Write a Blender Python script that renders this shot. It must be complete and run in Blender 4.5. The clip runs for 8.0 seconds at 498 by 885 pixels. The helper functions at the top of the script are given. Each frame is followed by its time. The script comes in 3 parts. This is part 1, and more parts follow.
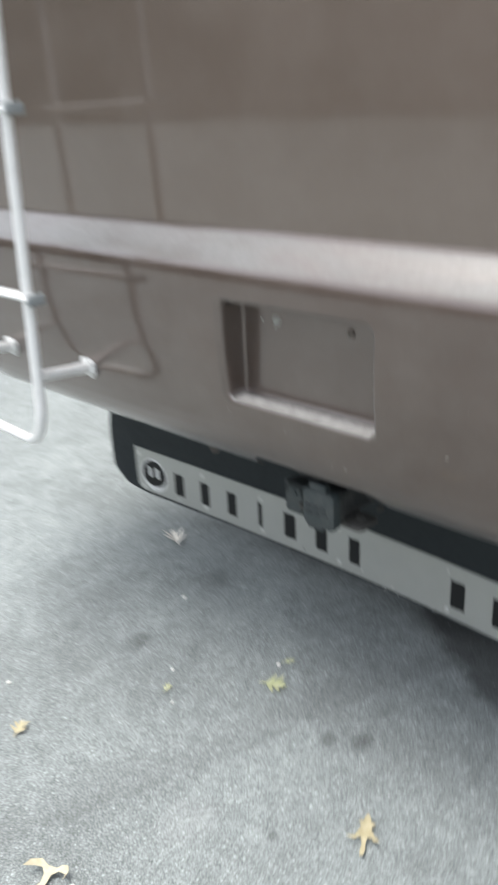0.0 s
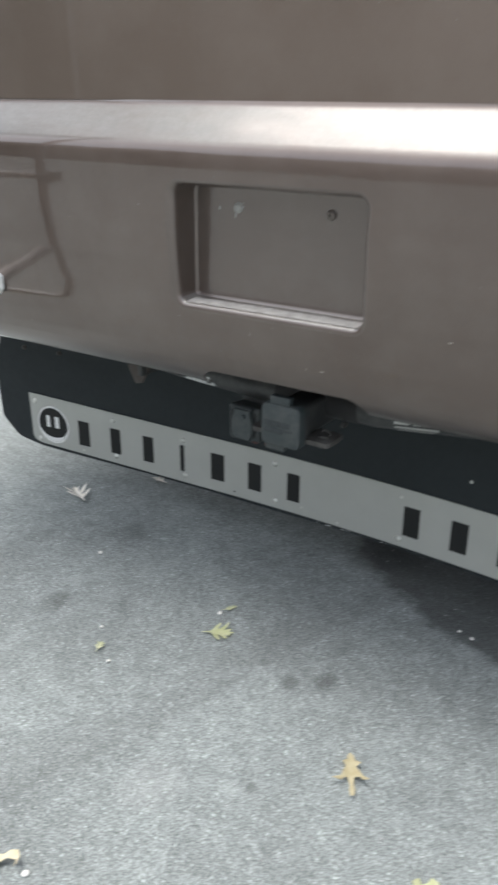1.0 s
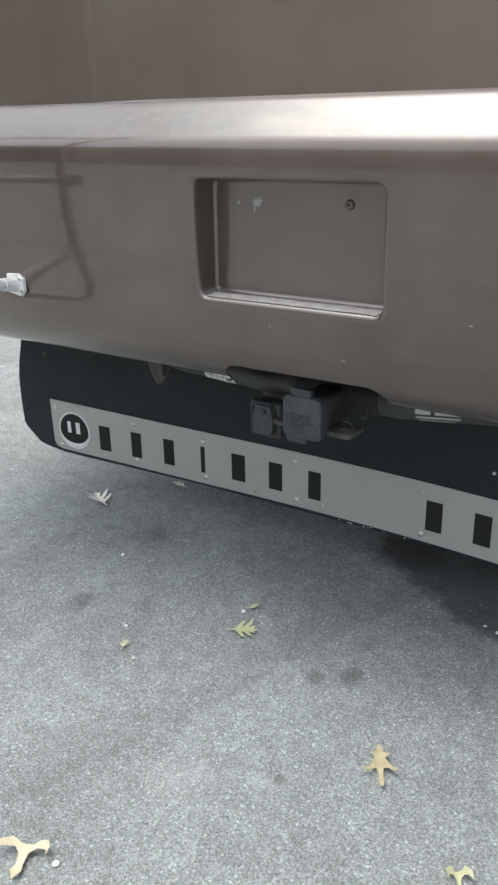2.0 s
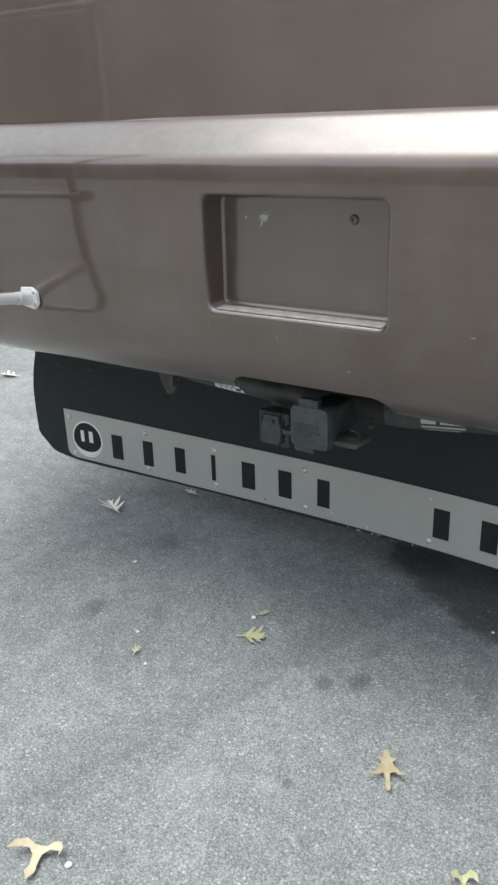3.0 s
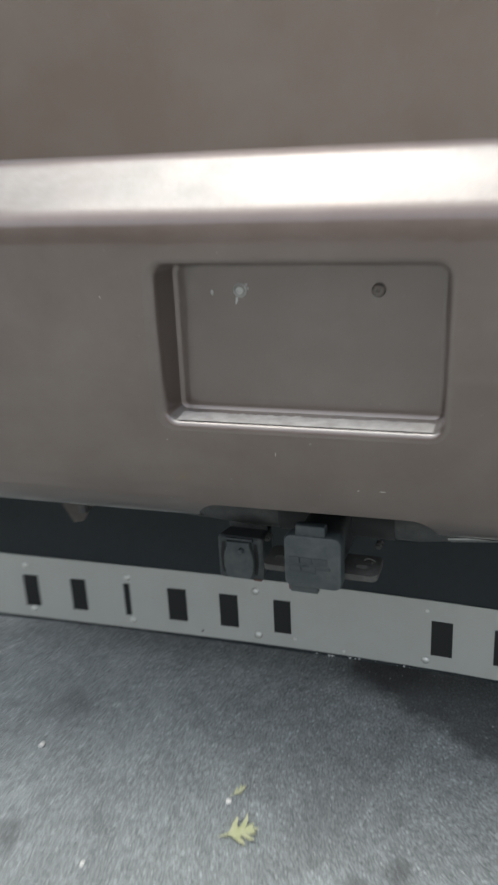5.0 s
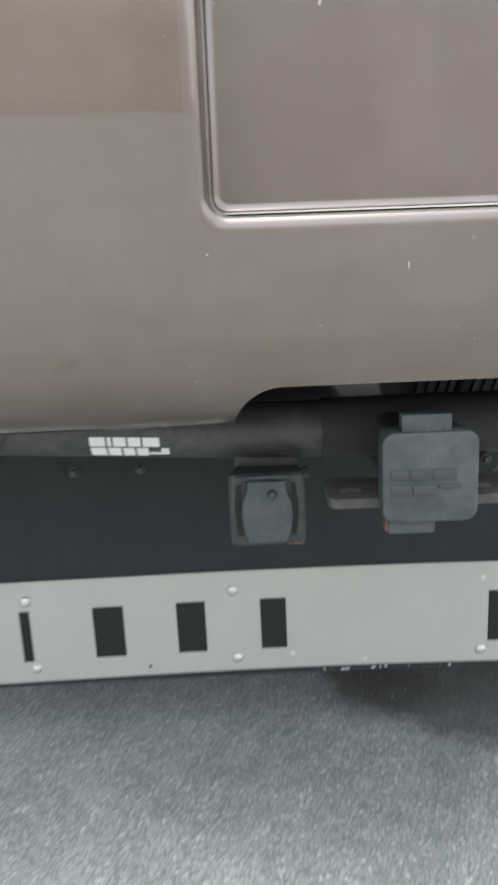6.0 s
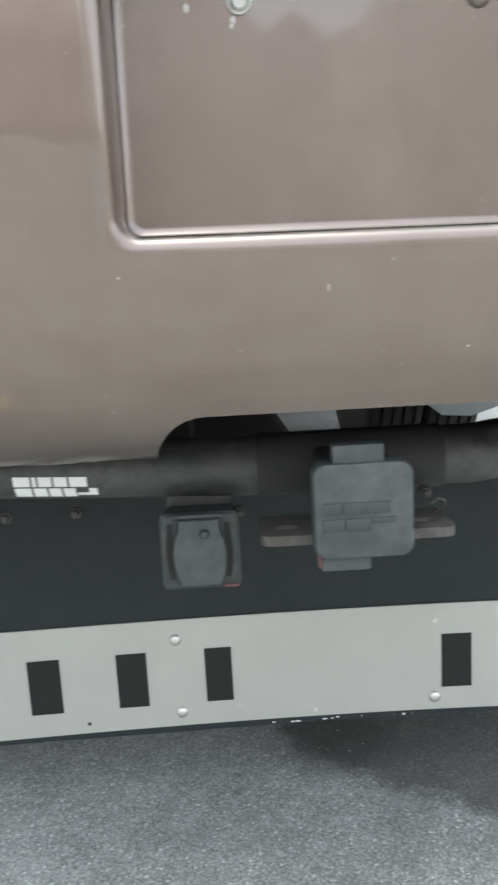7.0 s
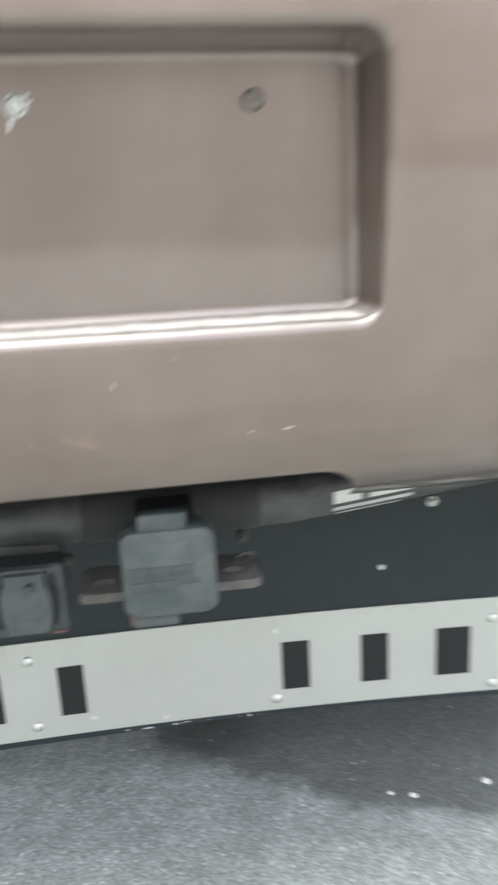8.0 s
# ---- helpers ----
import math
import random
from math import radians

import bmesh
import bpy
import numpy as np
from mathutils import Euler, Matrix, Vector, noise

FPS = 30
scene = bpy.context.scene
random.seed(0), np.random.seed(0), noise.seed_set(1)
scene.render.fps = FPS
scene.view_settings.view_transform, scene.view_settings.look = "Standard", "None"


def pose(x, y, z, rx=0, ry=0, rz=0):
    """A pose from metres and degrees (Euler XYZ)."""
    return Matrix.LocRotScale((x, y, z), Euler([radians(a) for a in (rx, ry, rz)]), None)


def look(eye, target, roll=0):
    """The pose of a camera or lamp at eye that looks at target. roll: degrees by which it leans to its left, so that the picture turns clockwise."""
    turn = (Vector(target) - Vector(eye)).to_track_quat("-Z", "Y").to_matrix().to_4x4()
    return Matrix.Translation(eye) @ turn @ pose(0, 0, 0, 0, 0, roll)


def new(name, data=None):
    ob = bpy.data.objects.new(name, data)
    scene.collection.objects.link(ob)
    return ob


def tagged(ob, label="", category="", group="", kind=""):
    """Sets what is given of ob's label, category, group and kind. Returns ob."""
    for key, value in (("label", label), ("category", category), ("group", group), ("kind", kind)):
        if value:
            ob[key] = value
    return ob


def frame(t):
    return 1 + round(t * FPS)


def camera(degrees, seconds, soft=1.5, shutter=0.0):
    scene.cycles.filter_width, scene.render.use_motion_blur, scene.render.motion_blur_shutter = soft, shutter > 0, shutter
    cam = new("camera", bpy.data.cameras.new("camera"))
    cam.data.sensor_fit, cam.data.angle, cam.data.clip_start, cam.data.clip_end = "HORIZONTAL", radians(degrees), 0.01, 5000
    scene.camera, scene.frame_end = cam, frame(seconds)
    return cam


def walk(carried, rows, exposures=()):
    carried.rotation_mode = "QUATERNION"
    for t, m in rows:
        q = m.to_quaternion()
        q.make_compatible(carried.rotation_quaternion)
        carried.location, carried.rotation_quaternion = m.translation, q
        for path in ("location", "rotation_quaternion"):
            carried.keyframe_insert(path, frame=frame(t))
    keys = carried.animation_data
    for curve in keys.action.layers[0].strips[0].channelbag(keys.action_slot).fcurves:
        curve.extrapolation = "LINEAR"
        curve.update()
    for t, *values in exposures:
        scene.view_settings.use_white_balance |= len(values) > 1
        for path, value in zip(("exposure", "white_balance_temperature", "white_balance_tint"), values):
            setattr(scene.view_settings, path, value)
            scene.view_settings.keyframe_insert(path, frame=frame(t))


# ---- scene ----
cam = camera(35.0, 8.0, soft=2.5, shutter=0.6)
PATH = [
    (0, (0.967, -1.017, 1.268), (-0.39, 0.234, 0.497), -3.2),
    (0.1, (0.9, -1.025, 1.237), (-0.369, 0.286, 0.419), -3.7),
    (0.3, (0.844, -1.055, 1.183), (-0.288, 0.37, 0.355), -1.4),
    (0.5, (0.777, -1.076, 1.146), (-0.282, 0.381, 0.277), -0.5),
    (0.7, (0.755, -1.094, 1.112), (-0.227, 0.455, 0.315), 0.7),
    (1, (0.724, -1.098, 1.054), (-0.319, 0.419, 0.273), 0.2),
    (1.2, (0.72, -1.115, 1.024), (-0.36, 0.394, 0.277), -1.4),
    (2.3, (0.735, -1.133, 1.008), (-0.355, 0.376, 0.277), -1.1),
    (2.5, (0.739, -1.138, 1.009), (-0.369, 0.358, 0.278), -1.6),
    (3, (0.752, -1.14, 1.026), (-0.366, 0.355, 0.308), -1.8),
    (3.5, (0.782, -1.143, 1.045), (-0.359, 0.331, 0.319), -3.0),
    (4, (0.785, -1.163, 1.054), (-0.238, 0.366, 0.269), 2.4),
    (4.2, (0.726, -1.185, 1.074), (-0.333, 0.304, 0.261), 2.8),
    (4.5, (0.547, -1.148, 1.137), (-0.471, 0.387, 0.357), -2.5),
    (4.7, (0.438, -1.057, 1.118), (-0.439, 0.59, 0.398), -3.0),
    (5.8, (-0.107, -0.636, 0.768), (-0.264, 1.266, 0.168), -3.4),
    (6, (-0.135, -0.6, 0.719), (-0.196, 1.334, 0.213), -2.8),
    (6.5, (-0.13, -0.57, 0.69), (-0.154, 1.394, 0.314), -2.3),
    (7, (-0.097, -0.575, 0.692), (-0.082, 1.391, 0.32), -3.2),
    (7.5, (-0.048, -0.574, 0.694), (0.073, 1.388, 0.322), -3.3),
    (7.8, (-0.017, -0.569, 0.751), (0.099, 1.371, 0.277), -2.8),
    (8, (0.007, -0.595, 0.806), (0.214, 1.321, 0.271), -3.1),
]
EXPOSURES = [(0, 0.05, 6500, 8), (1.0, -0.08, 6500, 8), (4.7, -0.22, 6500, 8), (5.9, 0.88, 6750, 8), (6.5, 1.03, 6750, 8), (7.5, 1.12, 6750, 8), (8, 1.34, 6750, 8)]
walk(cam, [(t, look(eye, target, roll)) for t, eye, target, roll in PATH], EXPOSURES)

from mathutils import geometry

# ---- world and light ----
world = bpy.data.worlds.new("overcast_sky")
scene.world = world
world.use_nodes = True
wn = world.node_tree
sky = wn.nodes.new("ShaderNodeTexSky")
sky.sky_type = "NISHITA"
sky.sun_disc = False
sky.sun_elevation, sky.sun_rotation = radians(78), radians(260)
sky.air_density, sky.dust_density, sky.ozone_density = 1.0, 4.0, 1.0
veil = wn.nodes.new("ShaderNodeHueSaturation")      # thin overcast takes most of the blue out
veil.inputs["Saturation"].default_value = 0.42
wn.links.new(sky.outputs["Color"], veil.inputs["Color"])
wn.links.new(veil.outputs["Color"], wn.nodes["Background"].inputs["Color"])
wn.nodes["Background"].inputs["Strength"].default_value = 0.44

sun = new("sun", bpy.data.lights.new("sun", "SUN"))
sun.data.energy, sun.data.angle, sun.data.color = 1.9, radians(48), (1.0, 0.995, 0.985)
sun.matrix_world = look((-1.7, -0.3, 8.0), (0, 0, 0))


# ---- materials ----
def material(name, color, rough=0.5, metal=0.0, coat=0.0, coat_rough=0.05, spec=0.5):
    m = bpy.data.materials.new(name)
    m.use_nodes = True
    b = m.node_tree.nodes["Principled BSDF"]
    b.inputs["Base Color"].default_value = (*color, 1)
    b.inputs["Roughness"].default_value = rough
    b.inputs["Metallic"].default_value = metal
    b.inputs["Coat Weight"].default_value = coat
    b.inputs["Coat Roughness"].default_value = coat_rough
    b.inputs["Specular IOR Level"].default_value = spec
    return m


def node(m, kind, **inputs):
    n = m.node_tree.nodes.new(kind)
    for key, value in inputs.items():
        n.inputs[key.replace("_", " ")].default_value = value
    return n


def link(m, a, b):
    m.node_tree.links.new(a, b)


def shader(m):
    return m.node_tree.nodes["Principled BSDF"]


def place_of(m):
    return node(m, "ShaderNodeNewGeometry").outputs["Position"]


def noise_of(m, scale, detail=4.0, rough=0.6, vector=None):
    n = node(m, "ShaderNodeTexNoise", Scale=scale, Detail=detail, Roughness=rough)
    link(m, vector or place_of(m), n.inputs["Vector"])
    return n.outputs["Fac"]


def ramp_of(m, fac, *stops):
    r = node(m, "ShaderNodeValToRGB")
    while len(r.color_ramp.elements) < len(stops):
        r.color_ramp.elements.new(0.5)
    for e, (at, c) in zip(r.color_ramp.elements, stops):
        e.position, e.color = at, (*c, 1) if len(c) == 3 else c
    link(m, fac, r.inputs["Fac"])
    return r.outputs["Color"]


def grey(v):
    return (v, v, v)


def mix_of(m, fac, a, b, kind="MIX"):
    x = m.node_tree.nodes.new("ShaderNodeMix")
    x.data_type, x.blend_type = "RGBA", kind
    for socket, value in ((x.inputs[0], fac), (x.inputs[6], a), (x.inputs[7], b)):
        if isinstance(value, (int, float)):
            socket.default_value = value
        elif isinstance(value, tuple):
            socket.default_value = (*value, 1)
        else:
            link(m, value, socket)
    return x.outputs[2]


def math_of(m, op, a, b=0.0, c=0.0):
    x = m.node_tree.nodes.new("ShaderNodeMath")
    x.operation = op
    for socket, value in zip(x.inputs, (a, b, c)):
        if isinstance(value, (int, float)):
            socket.default_value = value
        else:
            link(m, value, socket)
    return x.outputs[0]


def bump_of(m, height, strength=0.3, distance=0.001, after=None):
    b = node(m, "ShaderNodeBump", Strength=strength, Distance=distance)
    link(m, height, b.inputs["Height"])
    if after is not None:
        link(m, after, b.inputs["Normal"])
    return b.outputs["Normal"]


def paint_material(name, color, rough, metal, gloss=0.035):
    """Metallic coach paint under clear coat, with flake, rain-smeared dirt and slightly wavy fibreglass."""
    m = material(name, color, rough, metal, 1.0, gloss)
    shader(m).inputs["Coat IOR"].default_value = 1.62
    s = shader(m)
    dirt = ramp_of(m, noise_of(m, 5.0, 6.0, 0.65), (0.42, grey(0)), (0.75, grey(1)))
    flat = node(m, "ShaderNodeMapping")
    flat.inputs["Scale"].default_value = (5.0, 5.0, 42.0)
    link(m, place_of(m), flat.inputs["Vector"])
    smear = ramp_of(m, noise_of(m, 1.0, 5.0, 0.6, flat.outputs[0]), (0.50, grey(0)), (0.72, grey(1)))
    flake = noise_of(m, 900.0, 2.0, 0.5)
    base = mix_of(m, math_of(m, "MULTIPLY", flake, 0.35), color, tuple(min(1, c * 1.5) for c in color))
    base = mix_of(m, math_of(m, "MULTIPLY", dirt, 0.18), base, (0.30, 0.265, 0.235))
    base = mix_of(m, math_of(m, "MULTIPLY", smear, 0.04), base, tuple(0.55 * c for c in color))
    specks = ramp_of(m, noise_of(m, 150.0, 1.0, 0.4), (0.80, grey(0)), (0.83, grey(1)))
    base = mix_of(m, math_of(m, "MULTIPLY", specks, 0.22), base, (0.36, 0.34, 0.31))
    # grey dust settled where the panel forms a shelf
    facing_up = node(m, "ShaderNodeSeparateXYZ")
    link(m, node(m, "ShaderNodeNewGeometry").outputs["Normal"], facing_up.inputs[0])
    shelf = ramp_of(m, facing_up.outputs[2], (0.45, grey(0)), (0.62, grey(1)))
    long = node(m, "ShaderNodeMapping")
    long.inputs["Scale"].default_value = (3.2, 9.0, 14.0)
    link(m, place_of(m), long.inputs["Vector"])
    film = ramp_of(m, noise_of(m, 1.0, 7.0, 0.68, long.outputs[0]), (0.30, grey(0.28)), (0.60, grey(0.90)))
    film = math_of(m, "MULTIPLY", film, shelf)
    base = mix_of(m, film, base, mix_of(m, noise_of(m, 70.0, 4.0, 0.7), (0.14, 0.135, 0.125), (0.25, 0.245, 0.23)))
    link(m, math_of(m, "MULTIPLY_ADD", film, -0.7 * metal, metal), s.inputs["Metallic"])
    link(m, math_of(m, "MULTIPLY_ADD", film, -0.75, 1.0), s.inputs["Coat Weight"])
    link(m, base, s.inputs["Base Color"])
    link(m, math_of(m, "MULTIPLY_ADD", dirt, 0.12, rough), s.inputs["Roughness"])
    link(m, math_of(m, "MULTIPLY_ADD", film, 0.22, math_of(m, "MULTIPLY_ADD", dirt, 0.035, gloss)), s.inputs["Coat Roughness"])
    link(m, bump_of(m, noise_of(m, 3.5, 2.0, 0.4), 0.5, 0.0012), s.inputs["Coat Normal"])
    return m


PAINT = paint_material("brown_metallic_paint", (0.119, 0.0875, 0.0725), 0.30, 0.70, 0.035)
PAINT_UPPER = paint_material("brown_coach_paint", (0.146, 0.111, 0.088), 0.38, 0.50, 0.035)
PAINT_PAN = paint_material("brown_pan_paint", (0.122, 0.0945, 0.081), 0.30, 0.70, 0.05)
DUST = material("pale_dust", (0.40, 0.385, 0.36), 0.75)
link(DUST, ramp_of(DUST, noise_of(DUST, 45.0, 5.0, 0.6), (0.30, (0.29, 0.275, 0.255)), (0.68, (0.46, 0.445, 0.42))), shader(DUST).inputs["Base Color"])
CHIP = material("bared_primer", (0.40, 0.35, 0.30), 0.7)


def asphalt_material():
    m = material("worn_asphalt", grey(0.16), 0.82, spec=0.35)
    s = shader(m)
    where = place_of(m)
    stones = node(m, "ShaderNodeTexVoronoi", Scale=240.0, Randomness=1.0)
    link(m, where, stones.inputs["Vector"])
    fine = noise_of(m, 300.0, 3.0, 0.75, where)
    cell = ramp_of(m, stones.outputs["Color"], (0.0, grey(0.08)), (0.4, grey(0.18)), (0.8, grey(0.26)), (0.95, grey(0.55)))
    base = mix_of(m, 0.55, cell, ramp_of(m, fine, (0.32, grey(0.07)), (0.5, grey(0.24)), (0.68, grey(0.44))))
    base = mix_of(m, 1.0, base, ramp_of(m, stones.outputs["Distance"], (0.24, grey(1.06)), (0.66, grey(0.78))), "MULTIPLY")
    broad = ramp_of(m, noise_of(m, 2.2, 5.0, 0.6, where), (0.32, grey(0.80)), (0.68, grey(1.16)))
    base = mix_of(m, 1.0, base, broad, "MULTIPLY")
    mottle = ramp_of(m, noise_of(m, 22.0, 4.0, 0.6, where), (0.3, grey(0.85)), (0.7, grey(1.11)))
    base = mix_of(m, 1.0, base, mottle, "MULTIPLY")
    base = mix_of(m, 1.0, base, (1.095, 1.20, 1.18), "MULTIPLY")
    # old oil drips and the damp patch under the hitch
    split = node(m, "ShaderNodeSeparateXYZ")
    link(m, where, split.inputs[0])
    wobble = math_of(m, "MULTIPLY_ADD", noise_of(m, 11.0, 7.0, 0.72, where), 1.0, -0.5)

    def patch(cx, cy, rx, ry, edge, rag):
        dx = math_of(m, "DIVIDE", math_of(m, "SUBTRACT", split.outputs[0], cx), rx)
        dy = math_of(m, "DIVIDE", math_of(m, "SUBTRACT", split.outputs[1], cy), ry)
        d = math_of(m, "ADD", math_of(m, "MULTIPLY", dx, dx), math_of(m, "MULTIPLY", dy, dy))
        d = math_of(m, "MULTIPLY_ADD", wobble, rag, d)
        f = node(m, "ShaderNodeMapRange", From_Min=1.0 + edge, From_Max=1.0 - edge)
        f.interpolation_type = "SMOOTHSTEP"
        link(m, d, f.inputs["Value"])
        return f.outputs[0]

    for cx, cy, rx, ry, dark in ((0.075, -0.009, 0.017, 0.02, 0.5), (0.134, 0.035, 0.021, 0.026, 0.45), (-0.5, -0.098, 0.03, 0.035, 0.35),
                                 (-0.564, 0.228, 0.04, 0.05, 0.25), (0.16, -0.27, 0.010, 0.012, 0.4), (0.02, 0.55, 0.09, 0.09, 0.5)):
        base = mix_of(m, math_of(m, "MULTIPLY", patch(cx, cy, rx, ry, 0.9, 0.8), dark), base, grey(0.03))
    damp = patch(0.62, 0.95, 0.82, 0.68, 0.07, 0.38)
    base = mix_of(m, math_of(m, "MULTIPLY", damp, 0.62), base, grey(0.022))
    # faint darker band along an old paving joint
    along = math_of(m, "SUBTRACT", split.outputs[0], math_of(m, "MULTIPLY_ADD", split.outputs[1], 0.31, 0.0045))
    along = math_of(m, "MULTIPLY_ADD", wobble, 0.05, along)
    band = ramp_of(m, math_of(m, "MULTIPLY_ADD", along, 4.0, 0.5), (0.0, grey(0)), (0.36, grey(1)), (0.50, grey(0.9)), (0.58, grey(0)))
    base = mix_of(m, math_of(m, "MULTIPLY", band, 0.16), base, grey(0.06))
    # pale scuff
    base = mix_of(m, math_of(m, "MULTIPLY", patch(0.02, -0.36, 0.05, 0.06, 0.9, 1.6), 0.10), base, grey(0.5))
    link(m, base, s.inputs["Base Color"])
    link(m, math_of(m, "MULTIPLY_ADD", damp, -0.12, 0.82), s.inputs["Roughness"])
    rise = math_of(m, "ADD", math_of(m, "MULTIPLY", stones.outputs["Distance"], -1.0), fine)
    link(m, bump_of(m, rise, 0.38, 0.0022), s.inputs["Normal"])
    return m


ASPHALT = asphalt_material()


def rubber_material(name, color, rough, dust):
    m = material(name, color, rough)
    s = shader(m)
    d = math_of(m, "MULTIPLY_ADD", noise_of(m, 60.0, 5.0, 0.7), 0.5, math_of(m, "MULTIPLY", noise_of(m, 15.0, 6.0, 0.7), 0.5))
    d = ramp_of(m, d, (0.42, grey(0)), (0.68, grey(1)))
    link(m, mix_of(m, math_of(m, "MULTIPLY", d, dust), color, (0.13, 0.13, 0.12)), s.inputs["Base Color"])
    link(m, math_of(m, "MULTIPLY_ADD", d, 0.2, rough), s.inputs["Roughness"])
    link(m, bump_of(m, noise_of(m, 260.0, 2.0, 0.5), 0.12, 0.001), s.inputs["Normal"])
    return m


RUBBER = rubber_material("black_rubber", (0.0058, 0.0112, 0.0138), 0.66, 0.06)
TYRE = rubber_material("tyre_rubber", (0.018, 0.018, 0.018), 0.7, 0.3)
PLASTIC = rubber_material("grey_black_plastic", (0.030, 0.040, 0.042), 0.48, 0.40)
PLASTIC_DARK = rubber_material("dark_plastic", (0.021, 0.028, 0.030), 0.48, 0.4)
STEEL_BLACK = rubber_material("black_painted_steel", (0.030, 0.032, 0.033), 0.42, 0.5)
STEEL_DUSTY = rubber_material("dusty_steel", (0.050, 0.047, 0.043), 0.7, 0.6)
SCREW_BROWN = material("weathered_screw", (0.15, 0.13, 0.115), 0.42, 0.4)
STEEL_RUSTY = rubber_material("rust_tinged_steel", (0.055, 0.042, 0.035), 0.6, 0.5)


def plate_material():
    m = material("brushed_aluminium", (0.44, 0.45, 0.425), 0.42, 0.35)
    s = shader(m)
    film = ramp_of(m, noise_of(m, 6.0, 6.0, 0.65), (0.35, grey(0)), (0.75, grey(1)))
    squash = node(m, "ShaderNodeMapping")
    squash.inputs["Scale"].default_value = (60.0, 60.0, 3.0)
    link(m, place_of(m), squash.inputs["Vector"])
    runs = ramp_of(m, noise_of(m, 1.0, 4.0, 0.6, squash.outputs[0]), (0.45, grey(0)), (0.8, grey(1)))
    base = mix_of(m, math_of(m, "MULTIPLY", film, 0.30), (0.42, 0.43, 0.405), (0.32, 0.325, 0.30))
    base = mix_of(m, math_of(m, "MULTIPLY", runs, 0.10), base, (0.34, 0.33, 0.305))
    link(m, base, s.inputs["Base Color"])
    link(m, math_of(m, "MULTIPLY_ADD", film, 0.2, 0.38), s.inputs["Roughness"])
    link(m, bump_of(m, noise_of(m, 9.0, 3.0, 0.5), 0.25, 0.003), s.inputs["Normal"])
    return m


PLATE = plate_material()
RIVET = material("aluminium_rivet", (0.60, 0.61, 0.58), 0.32, 0.8)
INK = material("black_vinyl", (0.012, 0.013, 0.013), 0.6, spec=0.3)
WHITE_INK = material("white_print", (0.72, 0.73, 0.72), 0.5)
SILVER_FOIL = material("torn_silver_foil", (0.48, 0.48, 0.46), 0.4, 0.4)
CHROME = material("zinc_hardware", (0.42, 0.42, 0.40), 0.38, 0.8)
RUST_PAINT = material("faded_red_paint", (0.10, 0.048, 0.043), 0.8)
EMBOSS = material("embossed_shade_plastic", (0.03, 0.036, 0.038), 0.6)
UNDER = material("underbody_black", (0.03, 0.03, 0.03), 0.8)
GREY_BOARD = material("grey_plastic", (0.26, 0.28, 0.28), 0.5)


def ladder_material():
    m = material("white_enamel", (0.80, 0.80, 0.78), 0.35, 0.0, 0.3, 0.1)
    g = ramp_of(m, noise_of(m, 30.0, 5.0, 0.7), (0.5, grey(0)), (0.8, grey(1)))
    link(m, mix_of(m, math_of(m, "MULTIPLY", g, 0.35), (0.80, 0.80, 0.78), (0.45, 0.46, 0.43)), shader(m).inputs["Base Color"])
    return m


ENAMEL = ladder_material()


def leaf_material(name, color, tip):
    m = material(name, color, 0.55)
    n = ramp_of(m, noise_of(m, 45.0, 4.0, 0.6), (0.35, grey(0)), (0.7, grey(1)))
    link(m, mix_of(m, n, color, tip), shader(m).inputs["Base Color"])
    link(m, bump_of(m, noise_of(m, 160.0, 3.0, 0.6), 0.3, 0.001), shader(m).inputs["Normal"])
    return m


LEAF_TAN = leaf_material("tan_leaf", (0.38, 0.325, 0.19), (0.47, 0.42, 0.28))
LEAF_STRAW = leaf_material("straw_leaf", (0.44, 0.38, 0.24), (0.54, 0.49, 0.36))
LEAF_GREEN = leaf_material("yellow_green_leaf", (0.36, 0.38, 0.20), (0.52, 0.52, 0.35))
LEAF_PALE = leaf_material("pale_leaf", (0.72, 0.67, 0.57), (0.82, 0.80, 0.74))
PEBBLE = material("pale_stone", (0.68, 0.67, 0.63), 0.7)


# ---- mesh helpers ----
def part(name, bm, mat, parent=None, label="", smooth=True):
    """Links a bmesh as one mesh object, under a thing or a part."""
    me = bpy.data.meshes.new(name)
    bm.normal_update()
    bm.to_mesh(me)
    bm.free()
    me.materials.append(mat)
    if smooth:
        me.polygons.foreach_set("use_smooth", [True] * len(me.polygons))
        me.set_sharp_from_angle(angle=radians(38))
    ob = new(name, me)
    if parent is not None:
        ob.parent = parent
    if label:
        tagged(ob, label)
    return ob


def thing(name, label, category, group="", kind="", at=(0, 0, 0)):
    ob = new(name)
    ob.location = at
    ob.empty_display_size = 0.05
    return tagged(ob, label, category, group, kind)


def box(bm, x0, x1, y0, y1, z0, z1, bevel=0.0, segments=2):
    made = bmesh.ops.create_cube(bm, size=1.0, matrix=Matrix.LocRotScale(((x0 + x1) / 2, (y0 + y1) / 2, (z0 + z1) / 2), None, (x1 - x0, y1 - y0, z1 - z0)))
    if bevel:
        edges = {e for v in made["verts"] for e in v.link_edges}
        bmesh.ops.bevel(bm, geom=list(edges), offset=bevel, segments=segments, affect="EDGES", profile=0.5)
    return bm


def rod(bm, a, b, r, sides=20, r2=None):
    a, b = Vector(a), Vector(b)
    m = Matrix.Translation((a + b) / 2) @ (b - a).to_track_quat("Z", "Y").to_matrix().to_4x4()
    bmesh.ops.create_cone(bm, cap_ends=True, segments=sides, radius1=r, radius2=r if r2 is None else r2, depth=(b - a).length, matrix=m)
    return bm


